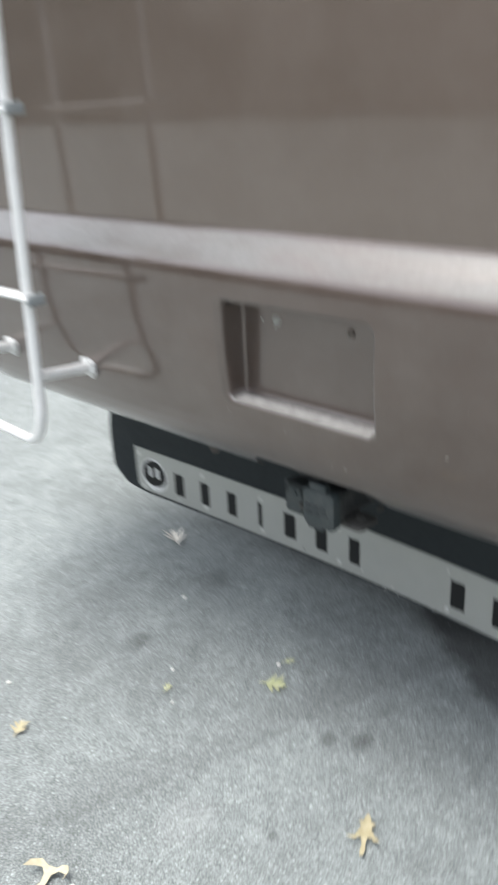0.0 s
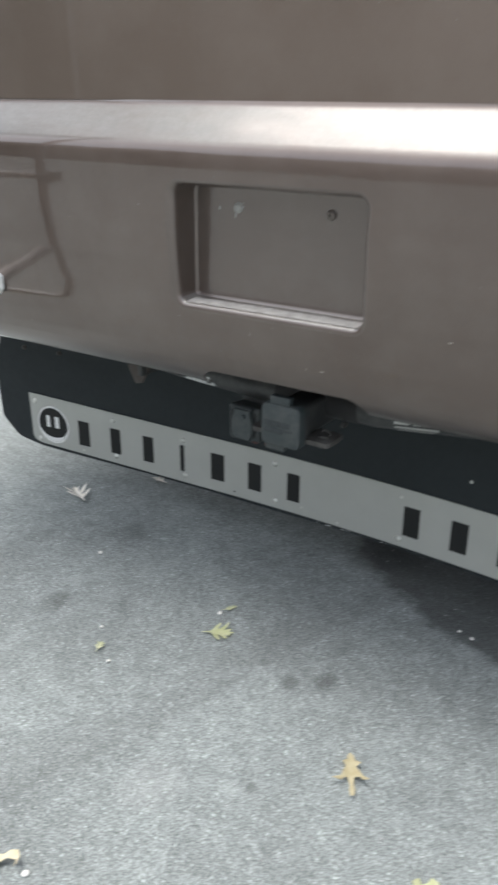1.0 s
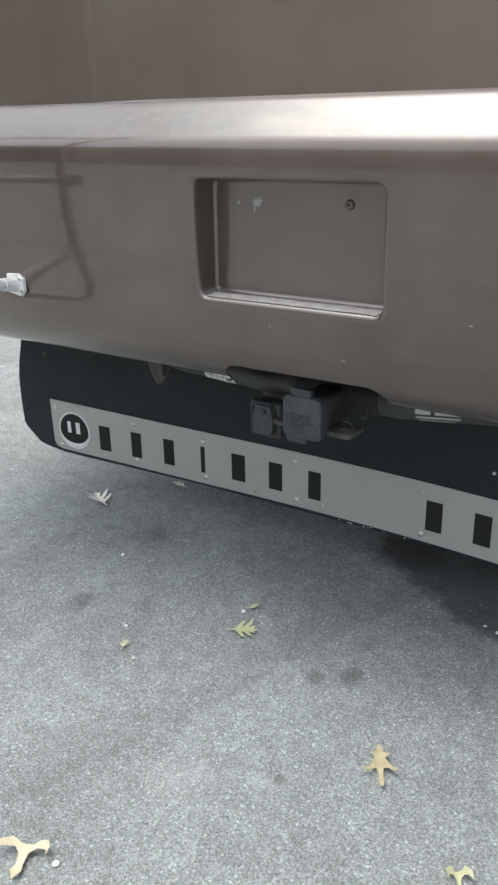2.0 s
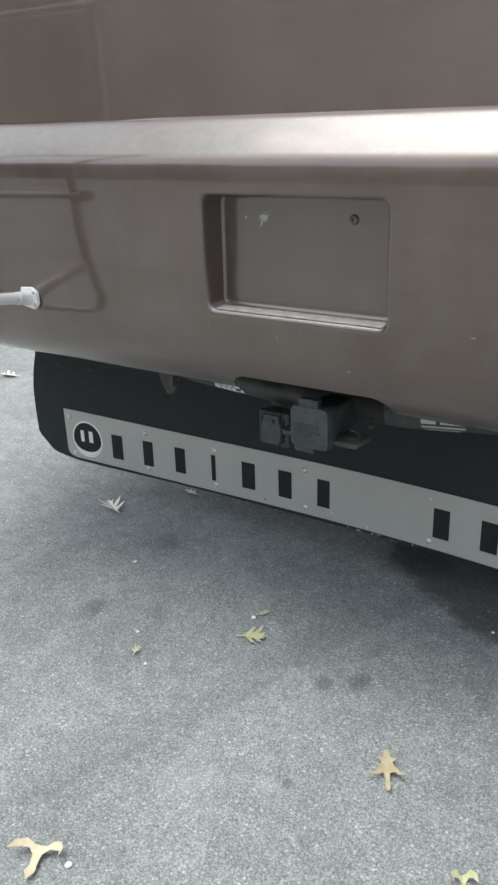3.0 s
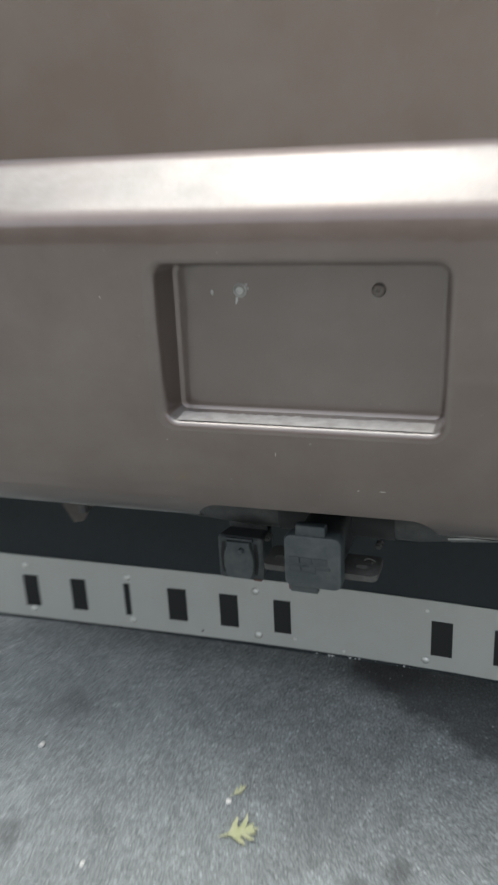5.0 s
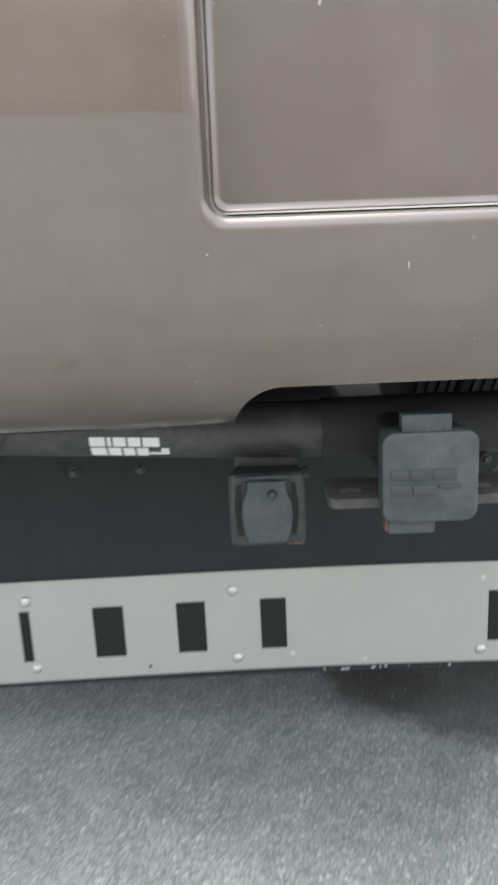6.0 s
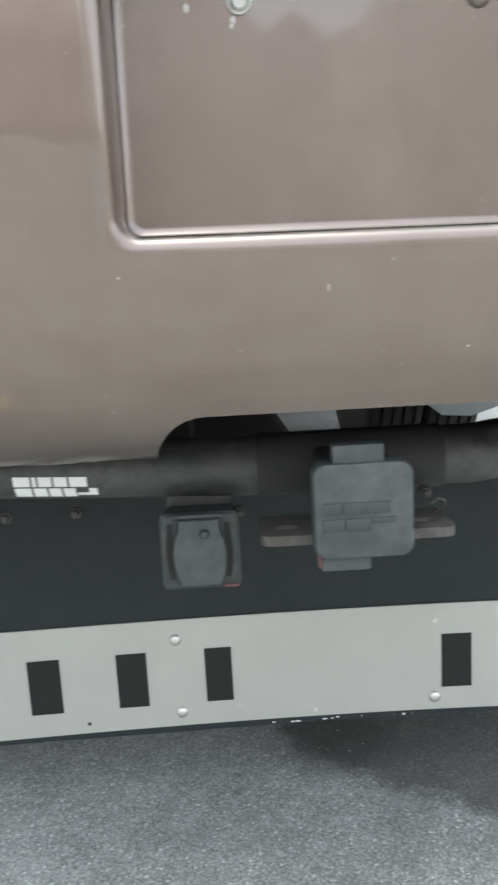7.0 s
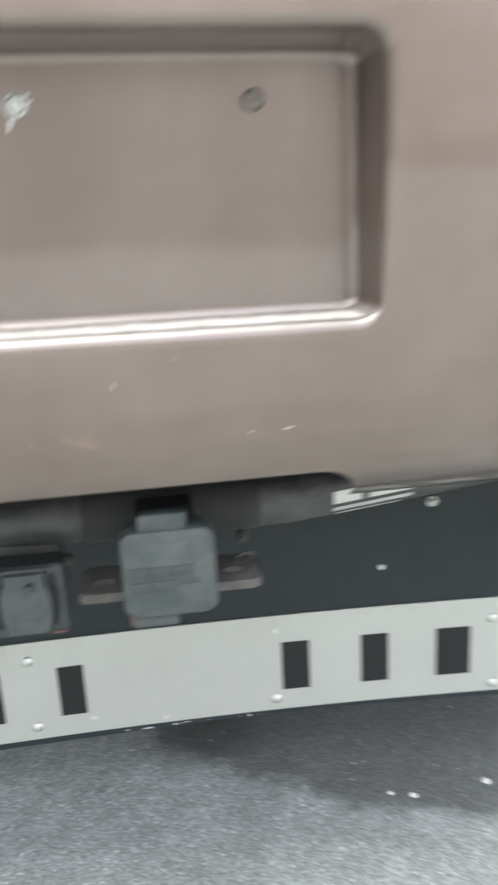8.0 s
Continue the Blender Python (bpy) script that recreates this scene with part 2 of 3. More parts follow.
def sweep(bm, path, r, sides=14):
    """A round tube along a line of points."""
    rings, path = [], [Vector(p) for p in path]
    side = None
    for i, p in enumerate(path):
        way = (path[min(i + 1, len(path) - 1)] - path[max(i - 1, 0)]).normalized()
        side = (Vector((0, 1, 0)) if side is None else side)
        side = (side - way * side.dot(way)).normalized()
        other = way.cross(side)
        rings.append([bm.verts.new(p + r * (side * math.cos(a) + other * math.sin(a))) for a in (2 * math.pi * k / sides for k in range(sides))])
    for one, two in zip(rings, rings[1:]):
        for k in range(sides):
            bm.faces.new((one[k], one[(k + 1) % sides], two[(k + 1) % sides], two[k]))
    bm.faces.new(rings[0][::-1])
    bm.faces.new(rings[-1])
    bmesh.ops.recalc_face_normals(bm, faces=bm.faces[:])
    return bm


def lathe(bm, profile, m, sides=32):
    """Turns (radius, height) pairs round the local z axis."""
    rings = []
    for r, h in profile:
        if r < 1e-6:
            rings.append([bm.verts.new(m @ Vector((0, 0, h)))])
        else:
            rings.append([bm.verts.new(m @ Vector((r * math.cos(a), r * math.sin(a), h))) for a in (2 * math.pi * k / sides for k in range(sides))])
    for one, two in zip(rings, rings[1:]):
        for k in range(sides):
            j = (k + 1) % sides
            loop = [one[k % len(one)], one[j % len(one)], two[j % len(two)], two[k % len(two)]]
            loop = [v for i, v in enumerate(loop) if v not in loop[:i]]
            if len(loop) > 2:
                bm.faces.new(loop)
    bmesh.ops.recalc_face_normals(bm, faces=bm.faces[:])
    return bm


def rounded(x0, x1, z0, z1, r, n=8):
    """A rounded rectangle, counter-clockwise from its lower left corner."""
    out = []
    for cx, cz, start in ((x0 + r, z0 + r, 180), (x1 - r, z0 + r, 270), (x1 - r, z1 - r, 0), (x0 + r, z1 - r, 90)):
        out += [(cx + r * math.cos(radians(start + 90 * k / n)), cz + r * math.sin(radians(start + 90 * k / n))) for k in range(n + 1)]
    return out


def finer(ring, far=0.03, n=16):
    """The same outline with its long straight sides cut into short ones."""
    out = []
    for a, b in zip(ring, ring[1:] + ring[:1]):
        cuts = 1 if abs(a[0] - b[0]) + abs(a[1] - b[1]) < far else n
        out += [(a[0] + (b[0] - a[0]) * k / cuts, a[1] + (b[1] - a[1]) * k / cuts) for k in range(cuts)]
    return out


def inside(x, z, ring):
    hit = False
    for (ax, az), (bx, bz) in zip(ring, ring[1:] + ring[:1]):
        if (az > z) != (bz > z) and x < (bx - ax) * (z - az) / (bz - az) + ax:
            hit = not hit
    return hit


def sheet(ring, holes, grid, lift, thick=0.0, way=(0, 1, 0)):
    """A curved sheet cut to an outline: plan points (x, z) become lift(x, z)."""
    pts, edges = [], []
    for r in (ring, *holes):
        n = len(pts)
        pts += r
        edges += [(n + i, n + (i + 1) % len(r)) for i in range(len(r))]
    pts += [p for p in grid if inside(*p, ring) and not any(inside(*p, h) for h in holes)]
    verts, _, tris, *_ = geometry.delaunay_2d_cdt([Vector(p) for p in pts], edges, [], 0, 1e-5)
    bm = bmesh.new()
    made = [bm.verts.new(lift(v.x, v.y)) for v in verts]
    for t in tris:
        cx, cz = sum(verts[i].x for i in t) / 3, sum(verts[i].y for i in t) / 3
        if inside(cx, cz, ring) and not any(inside(cx, cz, h) for h in holes):
            f = bm.faces.new([made[i] for i in t])
            f.normal_update()
            if f.normal.dot(Vector(way)) > 0:
                f.normal_flip()
    loose = [v for v in bm.verts if not v.link_faces]
    bmesh.ops.delete(bm, geom=loose, context="VERTS")
    if thick:
        rim = [e for e in bm.edges if e.is_boundary]
        back = {v: bm.verts.new(v.co + Vector(way) * thick) for v in list(bm.verts)}
        for f in list(bm.faces):
            bm.faces.new([back[v] for v in reversed(f.verts)])
        for e in rim:
            a, b = e.verts
            bm.faces.new((a, b, back[b], back[a]))
        bmesh.ops.recalc_face_normals(bm, faces=bm.faces[:])
    return bm


def loft(bm, loops, cap=True):
    rings = [[bm.verts.new(p) for p in loop] for loop in loops]
    n = len(rings[0])
    for one, two in zip(rings, rings[1:]):
        for k in range(n):
            bm.faces.new((one[k], one[(k + 1) % n], two[(k + 1) % n], two[k]))
    if cap:
        bm.faces.new(rings[-1])
    return bm


def steps(a, b, n):
    return [a + (b - a) * k / n for k in range(n + 1)]


def curve_value(knots, z):
    for (z0, y0), (z1, y1) in zip(knots, knots[1:]):
        if z <= z1:
            break
    f = min(1, max(0, (z - z0) / (z1 - z0)))
    return y0 + (y1 - y0) * f


# ---- ground and distance ----
SLOPE = 2.1          # the drive falls to one side, degrees


def ground_z(x):
    return -math.tan(radians(SLOPE)) * x


def build_ground():
    bm = bmesh.new()
    marks = [-300, -120, -50, -20, -8, -4, *steps(-2.5, 2.5, 20), 4, 8, 20, 50, 120, 300]
    rows = [[bm.verts.new((x, y, 0.004 * (noise.noise((x * 0.7, y * 0.7, 0)) if abs(x) < 4 and abs(y) < 4 else 0))) for x in marks] for y in marks]
    for one, two in zip(rows, rows[1:]):
        for k in range(len(marks) - 1):
            bm.faces.new((one[k], one[k + 1], two[k + 1], two[k]))
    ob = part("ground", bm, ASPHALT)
    ob.rotation_euler = (0, radians(SLOPE), 0)
    return tagged(ob, "worn grey asphalt drive with oil spots and a damp patch", "asphalt", kind="structure")


build_ground()


def build_treeline():
    """A plain far belt of woods, added unseen to be mirrored in the paint."""
    bm = bmesh.new()
    rng = random.Random(4)
    n, last = 160, None
    for k in range(n + 1):
        a = 2 * math.pi * k / n
        gap = math.exp(-((k / n * 360 - 282) / 6.5) ** 4)       # a break in the crowns straight behind the coach
        east = math.exp(-((k / n * 360 - 330) / 26) ** 4)     # dips low here to let brighter sky into the reflections
        h = 18.6 - 5.8 * gap - 13.0 * east + 2.4 * noise.noise((math.cos(a) * 3, math.sin(a) * 3, 0.2)) + 1.4 * noise.noise((math.cos(a) * 14, math.sin(a) * 14, 5)) + rng.uniform(-0.5, 0.5)
        d = 42 + 3 * noise.noise((math.cos(a) * 9, math.sin(a) * 9, 2))
        x, y = d * math.cos(a), d * math.sin(a)
        pair = [bm.verts.new((x, y, ground_z(x) - 0.5)), bm.verts.new((x * 0.99, y * 0.99, h * 0.6)), bm.verts.new((x * 1.03, y * 1.03, h))]
        if last:
            bm.faces.new((last[0], pair[0], pair[1], last[1]))
            bm.faces.new((last[1], pair[1], pair[2], last[2]))
        last = pair
    m = material("backdrop_tones", (0.06, 0.065, 0.045), 0.9)
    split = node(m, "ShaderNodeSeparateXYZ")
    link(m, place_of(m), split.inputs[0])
    # Made-up tones: dim to the left, pale elsewhere to brighten the paint's reflections.
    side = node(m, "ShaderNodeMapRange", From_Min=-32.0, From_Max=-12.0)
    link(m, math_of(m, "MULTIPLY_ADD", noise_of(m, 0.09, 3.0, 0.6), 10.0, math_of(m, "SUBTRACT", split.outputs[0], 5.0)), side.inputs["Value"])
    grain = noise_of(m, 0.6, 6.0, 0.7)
    dim_tone = ramp_of(m, grain, (0.3, (0.14, 0.132, 0.11)), (0.7, (0.26, 0.235, 0.19)))
    bright_tone = ramp_of(m, grain, (0.3, (0.40, 0.37, 0.345)), (0.7, (0.60, 0.56, 0.525)))
    link(m, mix_of(m, side.outputs[0], dim_tone, bright_tone), shader(m).inputs["Base Color"])
    return tagged(part("backdrop", bm, m), "unseen belt of woods added round the drive, paler behind to brighten reflections", "woods", kind="structure")


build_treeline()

# ---- motorhome ----
HALF = 1.22
REAR = [(0.558, 0.080), (0.562, 0.071), (0.569, 0.059), (0.579, 0.047), (0.593, 0.035), (0.612, 0.0235), (0.636, 0.0135), (0.665, 0.0055), (0.70, -0.0015), (0.745, -0.0085), (0.80, -0.015), (0.86, -0.018),
        (0.94, -0.0185), (0.970, -0.018), (0.982, -0.0165), (0.990, -0.0140), (0.997, -0.0105), (1.004, -0.0055), (1.030, 0.016), (1.048, 0.031), (1.054, 0.0358), (1.059, 0.0392), (1.063, 0.0405)]
RX0, RX1, RZ0, RZ1 = -0.1910, 0.1810, 0.7235, 0.9425
LIP_X, LIP_Z = 0.006, 0.004      # the edge rolls in more softly on the ladder side and below


CHIPS = ((-0.037, 0.693, 0.0005, 0.0042), (0.10, 0.646, 0.0048, 0.0006), (0.069, 0.645, 0.0010, 0.0008), (-0.185, 0.705, 0.0008, 0.0008), (-0.255, 0.896, 0.0009, 0.0007), (0.317, 0.735, 0.0042, 0.0009), (-0.42, 0.862, 0.0007, 0.0007))


def rear_y(z):
    return curve_value(REAR, z)


def build_motorhome():
    home = thing("motorhome", "brown metallic motorhome coach seen at its rear, parked on asphalt", "motorhome")
    # lower rear panel with the plate recess, the hitch cut-out and the sloping ledge on top
    bend = [(0.040 * math.cos(radians(t)), 0.042 * math.sin(radians(t))) for t in steps(4, 90, 10)]
    notch = [(0.132 + u, 0.557 + v) for u, v in bend] + [(-0.130 - u, 0.557 + v) for u, v in reversed(bend)]
    ring = [(-HALF, 0.558), (-HALF, 1.063), (HALF, 1.063), (HALF, 0.558), *notch]
    hole = finer(rounded(RX0 - LIP_X, RX1, RZ0 - LIP_Z, RZ1, 0.026, 10))
    levels = sorted({*(z for z, _ in REAR), *steps(0.60, 0.97, 26)})
    grid = [(x, z) for z in levels[1:-1] for x in steps(-HALF, HALF, 60)[1:-1]]
    for gap in (0.004, 0.010, 0.020):
        x0, z0 = RX0 - LIP_X - gap, RZ0 - LIP_Z - gap
        grid += rounded(x0, RX1 + gap, z0, RZ1 + gap, 0.026 + gap, 10)
        grid += [(x, z) for x in steps(RX0 + 0.02, RX1 - 0.02, 16) for z in (z0, RZ1 + gap)] + [(x, z) for z in steps(RZ0 + 0.02, RZ1 - 0.02, 12) for x in (x0, RX1 + gap)]
    bm = sheet(ring, [hole], grid, lambda x, z: (x, rear_y(z), z), 0.004)
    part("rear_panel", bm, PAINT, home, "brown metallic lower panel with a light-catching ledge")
    # the pressed pan that takes a plate
    bm = bmesh.new()

    def loop(inset, depth, r, flat):
        lip = max(0.0, 1 - max(0.0, inset) / 0.0096)
        pts = finer(rounded(RX0 + inset - LIP_X * lip, RX1 - inset, RZ0 + inset - LIP_Z * lip, RZ1 - inset, r + 0.004 * lip, 10))
        return [(x, rear_y(z) * (1 - flat) + -0.015 * flat + depth, z) for x, z in pts]

    loft(bm, [loop(-0.0005, 0.0, 0.0225, 0), loop(0.0016, 0.0004, 0.0205, 0), loop(0.0042, 0.0016, 0.019, 0), loop(0.0066, 0.0038, 0.0175, 0), loop(0.0083, 0.0068, 0.016, 0), loop(0.0092, 0.0108, 0.0155, 0), loop(0.0096, 0.018, 0.015, 0), loop(0.0112, 0.050, 0.012, 0.9),
              loop(0.0126, 0.0565, 0.011, 1), loop(0.0165, 0.0595, 0.008, 1), loop(0.0185, 0.0596, 0.007, 1), loop(0.0205, 0.0596, 0.006, 1)])
    for f in bm.faces:
        f.normal_update()
    bmesh.ops.recalc_face_normals(bm, faces=bm.faces[:])
    if sum(f.normal.y for f in bm.faces if len(f.verts) > 8) > 0:
        bmesh.ops.reverse_faces(bm, faces=bm.faces[:])
    pan = part("plate_recess", bm, PAINT_PAN, home, "empty brown recess for a plate")
    back = 0.0445
    face = Matrix.Translation((-0.089, back, 0.896)) @ pose(0, 0, 0, 90)
    bm = lathe(bmesh.new(), [(0, 0.003), (0.0026, 0.003), (0.0028, 0.0045), (0.005, 0.0046), (0.0062, 0.0036), (0.007, 0.002), (0.0088, 0.0015), (0.0092, 0)], face, 20)
    part("snap_nut", bm, CHROME, pan, "worn zinc nut with flaked edge")
    face = Matrix.Translation((0.087, back, 0.897)) @ pose(0, 0, 0, 90)
    bm = lathe(bmesh.new(), [(0, 0.002), (0.0022, 0.002), (0.0026, 0.005), (0.006, 0.0045), (0.0078, 0.003), (0.0088, 0)], face, 20)
    part("plate_screw", bm, SCREW_BROWN, pan, "weathered brown screw")
    rng = random.Random(2)
    for x, z, r in ((-0.127, 0.893, 0.0022), (-0.094, 0.884, 0.0020), (-0.081, 0.903, 0.0022), (-0.079, 0.898, 0.0018), (-0.095, 0.880, 0.0013)):
        bm = bmesh.new()
        bmesh.ops.create_icosphere(bm, subdivisions=1, radius=r, matrix=Matrix.Translation((x, back, z)) @ Matrix.Diagonal((1, 0.4, rng.uniform(0.8, 1.8), 1)))
        part("flake", bm, CHROME, pan)
    # pale dust lying on the sill of the recess
    bm, dust_rng, last = bmesh.new(), random.Random(12), None
    for x in steps(RX0 + 0.020, RX1 - 0.020, 60):
        pair = [bm.verts.new((x, dd, RZ0 + inset + 0.0004)) for dd, inset in ((0.0002, 0.0088), (0.0105, 0.0097), (0.0315 + dust_rng.uniform(-0.003, 0.002), 0.0110))]
        if last:
            for k in (0, 1):
                bm.faces.new((last[k], pair[k], pair[k + 1], last[k + 1]))
        last = pair
    part("dust_film", bm, DUST, pan, "pale dust on the sill")
    for x, z, w, h in CHIPS:
        bm = bmesh.new()
        bmesh.ops.create_icosphere(bm, subdivisions=1, radius=1.0, matrix=Matrix.Translation((x, rear_y(z) - 0.0001, z)) @ Matrix.Diagonal((w, 0.0004, h, 1)))
        part("paint_chip", bm, CHIP, home)
    # upper wall, sides, roof and floor of the coach
    bm = bmesh.new()
    box(bm, -HALF, HALF, 0.042, 0.082, 1.050, 3.45, 0.0)
    part("rear_wall", bm, PAINT_UPPER, home, "glossy dark brown upper wall", False)
    for sign in (-1, 1):
        bm = box(bmesh.new(), min(sign * HALF, sign * (HALF + 0.03)), max(sign * HALF, sign * (HALF + 0.03)), 0.06, 7.2, 0.78, 3.45, 0.008)
        part("side_wall", bm, PAINT_UPPER, home)
    part("roof", box(bmesh.new(), -HALF - 0.03, HALF + 0.03, 0.0, 7.2, 3.452, 3.53, 0.02), PAINT_UPPER, home)
    part("front_wall", box(bmesh.new(), -HALF, HALF, 7.12, 7.2, 0.80, 3.45, 0.0), PAINT_UPPER, home)
    part("floor_pan", box(bmesh.new(), -HALF, HALF, 0.42, 7.1, 0.84, 0.90, 0.0), UNDER, home)
    for sign in (-1, 1):
        bm = bmesh.new()
        box(bm, sign * 0.43 - 0.035, sign * 0.43 + 0.035, 0.16, 6.8, 0.585, 0.84)
        part("chassis_rail", bm, UNDER, home)
    # Black box added to fill the dark left part of the underfloor gap.
    part("dark_box", box(bmesh.new(), -0.50, 0.10, 1.15, 1.75, 0.14, 0.372, 0.05, 4), UNDER, home, "black box added under the floor")
    part("strut", box(bmesh.new(), -0.150, -0.142, 0.70, 0.712, 0.36, 0.84, 0.001), STEEL_DUSTY, home)
    part("axle", rod(bmesh.new(), (-0.95, 2.75, 0.47), (0.95, 2.75, 0.43), 0.06), UNDER, home)
    # twin rear wheels
    tread = [(0.25, -0.09), (0.40, -0.107), (0.455, -0.104), (0.472, -0.092)]
    for c in (-0.063, -0.021, 0.021, 0.063):
        tread += [(0.478, c - 0.008), (0.464, c - 0.005), (0.464, c + 0.005), (0.478, c + 0.008)]
    tread += [(0.472, 0.092), (0.455, 0.104), (0.40, 0.107), (0.25, 0.09)]
    for cx in (0.620, 0.838, -0.620, -0.838):
        turn = Matrix.Translation((cx, 2.75, ground_z(cx) + 0.476)) @ pose(0, 0, 0, 0, 90)
        tyre = part("wheel", lathe(bmesh.new(), tread, turn, 56), TYRE, home, "black ribbed twin tyre")
        part("rim", lathe(bmesh.new(), [(0, -0.03), (0.16, -0.03), (0.2, -0.08), (0.252, -0.09), (0.252, 0.09), (0.2, 0.08), (0.16, 0.03), (0, 0.03)], turn, 32), CHROME, tyre)
    for sign in (-1, 1):
        bm = sheet([(sign * 0.665, 0.48), (sign * 0.665, 0.288), (sign * 0.731, 0.236), (sign * 0.839, 0.228), (sign * 0.964, 0.266), (sign * 0.948, 0.48)], [], [], lambda x, z: (x, 2.15, z), 0.008)
        part("wheel_flap", bm, GREY_BOARD, home, "grey flap board behind the wheels")
    # the coach stands a little skew to the drive
    home.matrix_world = pose(0, 0, 0, 0, 0.6, 3.15)
    return home


def wall_y(x, z):
    return rear_y(z) + 0.055 * x


build_motorhome()


# ---- mud flap with the riveted strip ----
def flap_y(x):
    return 0.355 - 0.07 * x * x


def build_mud_flap():
    flap = thing("mud_flap", "full-width black rubber mud flap with a riveted aluminium strip", "mud flap", at=(0, 0, 0))
    edge = [(-1.058, 0.500), (-1.068, 0.46), (-1.082, 0.41), (-1.090, 0.36), (-1.092, 0.29), (-1.090, 0.228), (-1.084, 0.216), (-1.046, 0.178), (-1.034, 0.170), (-1.00, 0.162)]
    ring = edge + [(x, 0.1465 + 0.0015 * math.sin(9 * x) + 0.03 * max(0, -x - 0.4) ** 2) for x in steps(-0.95, 0.95, 38)] + [(-x, z) for x, z in reversed(edge)]
    grid = [(x, z) for x in steps(-1.05, 1.05, 42) for z in steps(0.18, 0.48, 7)]

    def lift(x, z):
        return (x, flap_y(x) + 0.003 * math.sin(5 * x + 1) * (0.5 - z) * 2, z)

    part("rubber_sheet", sheet(ring, [], grid, lift, 0.007), RUBBER, flap)
    ring = [(-0.982, 0.312)] + [(-0.981, 0.185), (-0.976, 0.175), (-0.968, 0.169)] + [(x, 0.1555 + 0.03 * max(0, -x - 0.4) ** 2) for x in steps(-0.95, 0.93, 40)] + [(0.95, 0.17)] + [(x, 0.2985 + 0.03 * max(0, -x - 0.3) ** 2) for x in steps(0.95, -0.95, 40)]
    grid = [(x, z) for x in steps(-0.95, 0.93, 60) for z in (0.19, 0.22, 0.25, 0.28)]

    def on_sheet(x, z):
        dent = 0.003 * math.exp(-((x - 0.048) ** 2 + (z - 0.238) ** 2) / 0.0002)
        return (x, lift(x, z)[1] - 0.003 + dent, z)

    strip = part("metal_strip", sheet(ring, [], grid, on_sheet, 0.0025), PLATE, flap, "dull brushed aluminium strip")

    def facing(x, z, off):
        return Matrix.Translation((x, on_sheet(x, z)[1] - off, z)) @ pose(0, 0, 0, 0, 0, math.degrees(math.atan(-0.14 * x))) @ pose(0, 0, 0, 90)

    # plain bars stand for the writing
    widths = (0.038, 0.034, 0.034, 0.013, 0.040, 0.038, 0.034, 0.038, 0.038, 0.048, 0.038, 0.034, 0.034, 0.038)
    places = [-0.795 + 0.1085 * k for k in range(7)] + [0.157 + 0.1095 * k for k in range(7)]
    for x, w in zip(places, widths):
        bm = bmesh.new()
        box(bm, -w / 2, w / 2, -0.036, 0.036, -0.0002, 0.0006)
        bm.transform(facing(x, 0.222, 0.0))
        part("black_bar", bm, INK, strip, "", False)
    # round badge: dark disc, pale rim and sweep
    badge = facing(-0.903, 0.228, 0.0)
    part("badge_disc", lathe(bmesh.new(), [(0, 0.0012), (0.052, 0.0012), (0.053, 0)], badge, 48), INK, strip)
    part("badge_rim", lathe(bmesh.new(), [(0.0505, 0.0012), (0.0508, 0.002), (0.0545, 0.002), (0.0555, 0)], badge, 48), WHITE_INK, strip)
    for cx, cw in ((-0.017, 0.012), (0.014, 0.014)):
        bm = box(bmesh.new(), cx - cw / 2, cx + cw / 2, -0.008, 0.026, 0.001, 0.0018)
        bm.transform(badge)
        part("badge_bar", bm, WHITE_INK, strip, "", False)
    arc = [(0.05 * math.cos(radians(a)), 0.05 * math.sin(radians(a))) for a in steps(195, 345, 18)]
    low = [(0.045 * math.cos(radians(a)), -0.012 + 0.026 * math.sin(radians(a))) for a in steps(345, 195, 18)]
    bm = bmesh.new()
    bm.faces.new([bm.verts.new((x, y, 0.0016)) for x, y in arc + low])
    bm.transform(badge)
    part("badge_sweep", bm, WHITE_INK, strip, "", False)
    dome = [(0, 0.0042), (0.003, 0.0039), (0.0055, 0.003), (0.0072, 0.0012), (0.0076, 0)]
    for x, z in ((-0.963, 0.290), (-0.955, 0.178), (-0.692, 0.281), (-0.688, 0.178), (-0.466, 0.272), (-0.462, 0.175), (-0.196, 0.272), (-0.194, 0.174), (0.129, 0.173), (0.431, 0.268), (0.433, 0.167), (0.68, 0.272), (0.69, 0.172), (0.92, 0.28), (0.92, 0.18)):
        part("rivet", lathe(bmesh.new(), dome, facing(x, z, 0.0), 16), RIVET, strip)
    for x, z, s in ((0.130, 0.277, 0.5), (-0.024, 0.164, 0.42), (-0.120, 0.177, 0.45), (-0.311, 0.168, 0.3), (-0.80, 0.172, 0.4)):
        m = facing(x, z, 0.0) @ Matrix.Diagonal((s, s, s, 1))
        part("screw_head", lathe(bmesh.new(), [(0, 0.001), (0.003, 0.001), (0.0036, 0.003), (0.0068, 0.0026), (0.0076, 0)], m, 12), RIVET if s > 0.35 else INK, strip)
    bm = box(bmesh.new(), -0.0007, 0.0007, -0.009, 0.009, 0.0, 0.0005)
    bm.transform(facing(0.05, 0.238, 0.0) @ pose(0, 0, 0, 0, 0, -28))
    part("scratch", bm, EMBOSS, strip, "", False)
    # hanging bolts along the top, and nicks of pale dirt on the lower edge
    for x in (-0.98, -0.86, -0.386, -0.303, 0.345, 0.86, 0.98):
        m = Matrix.Translation((x, lift(x, 0.443)[1], 0.443)) @ pose(0, 0, 0, 90)
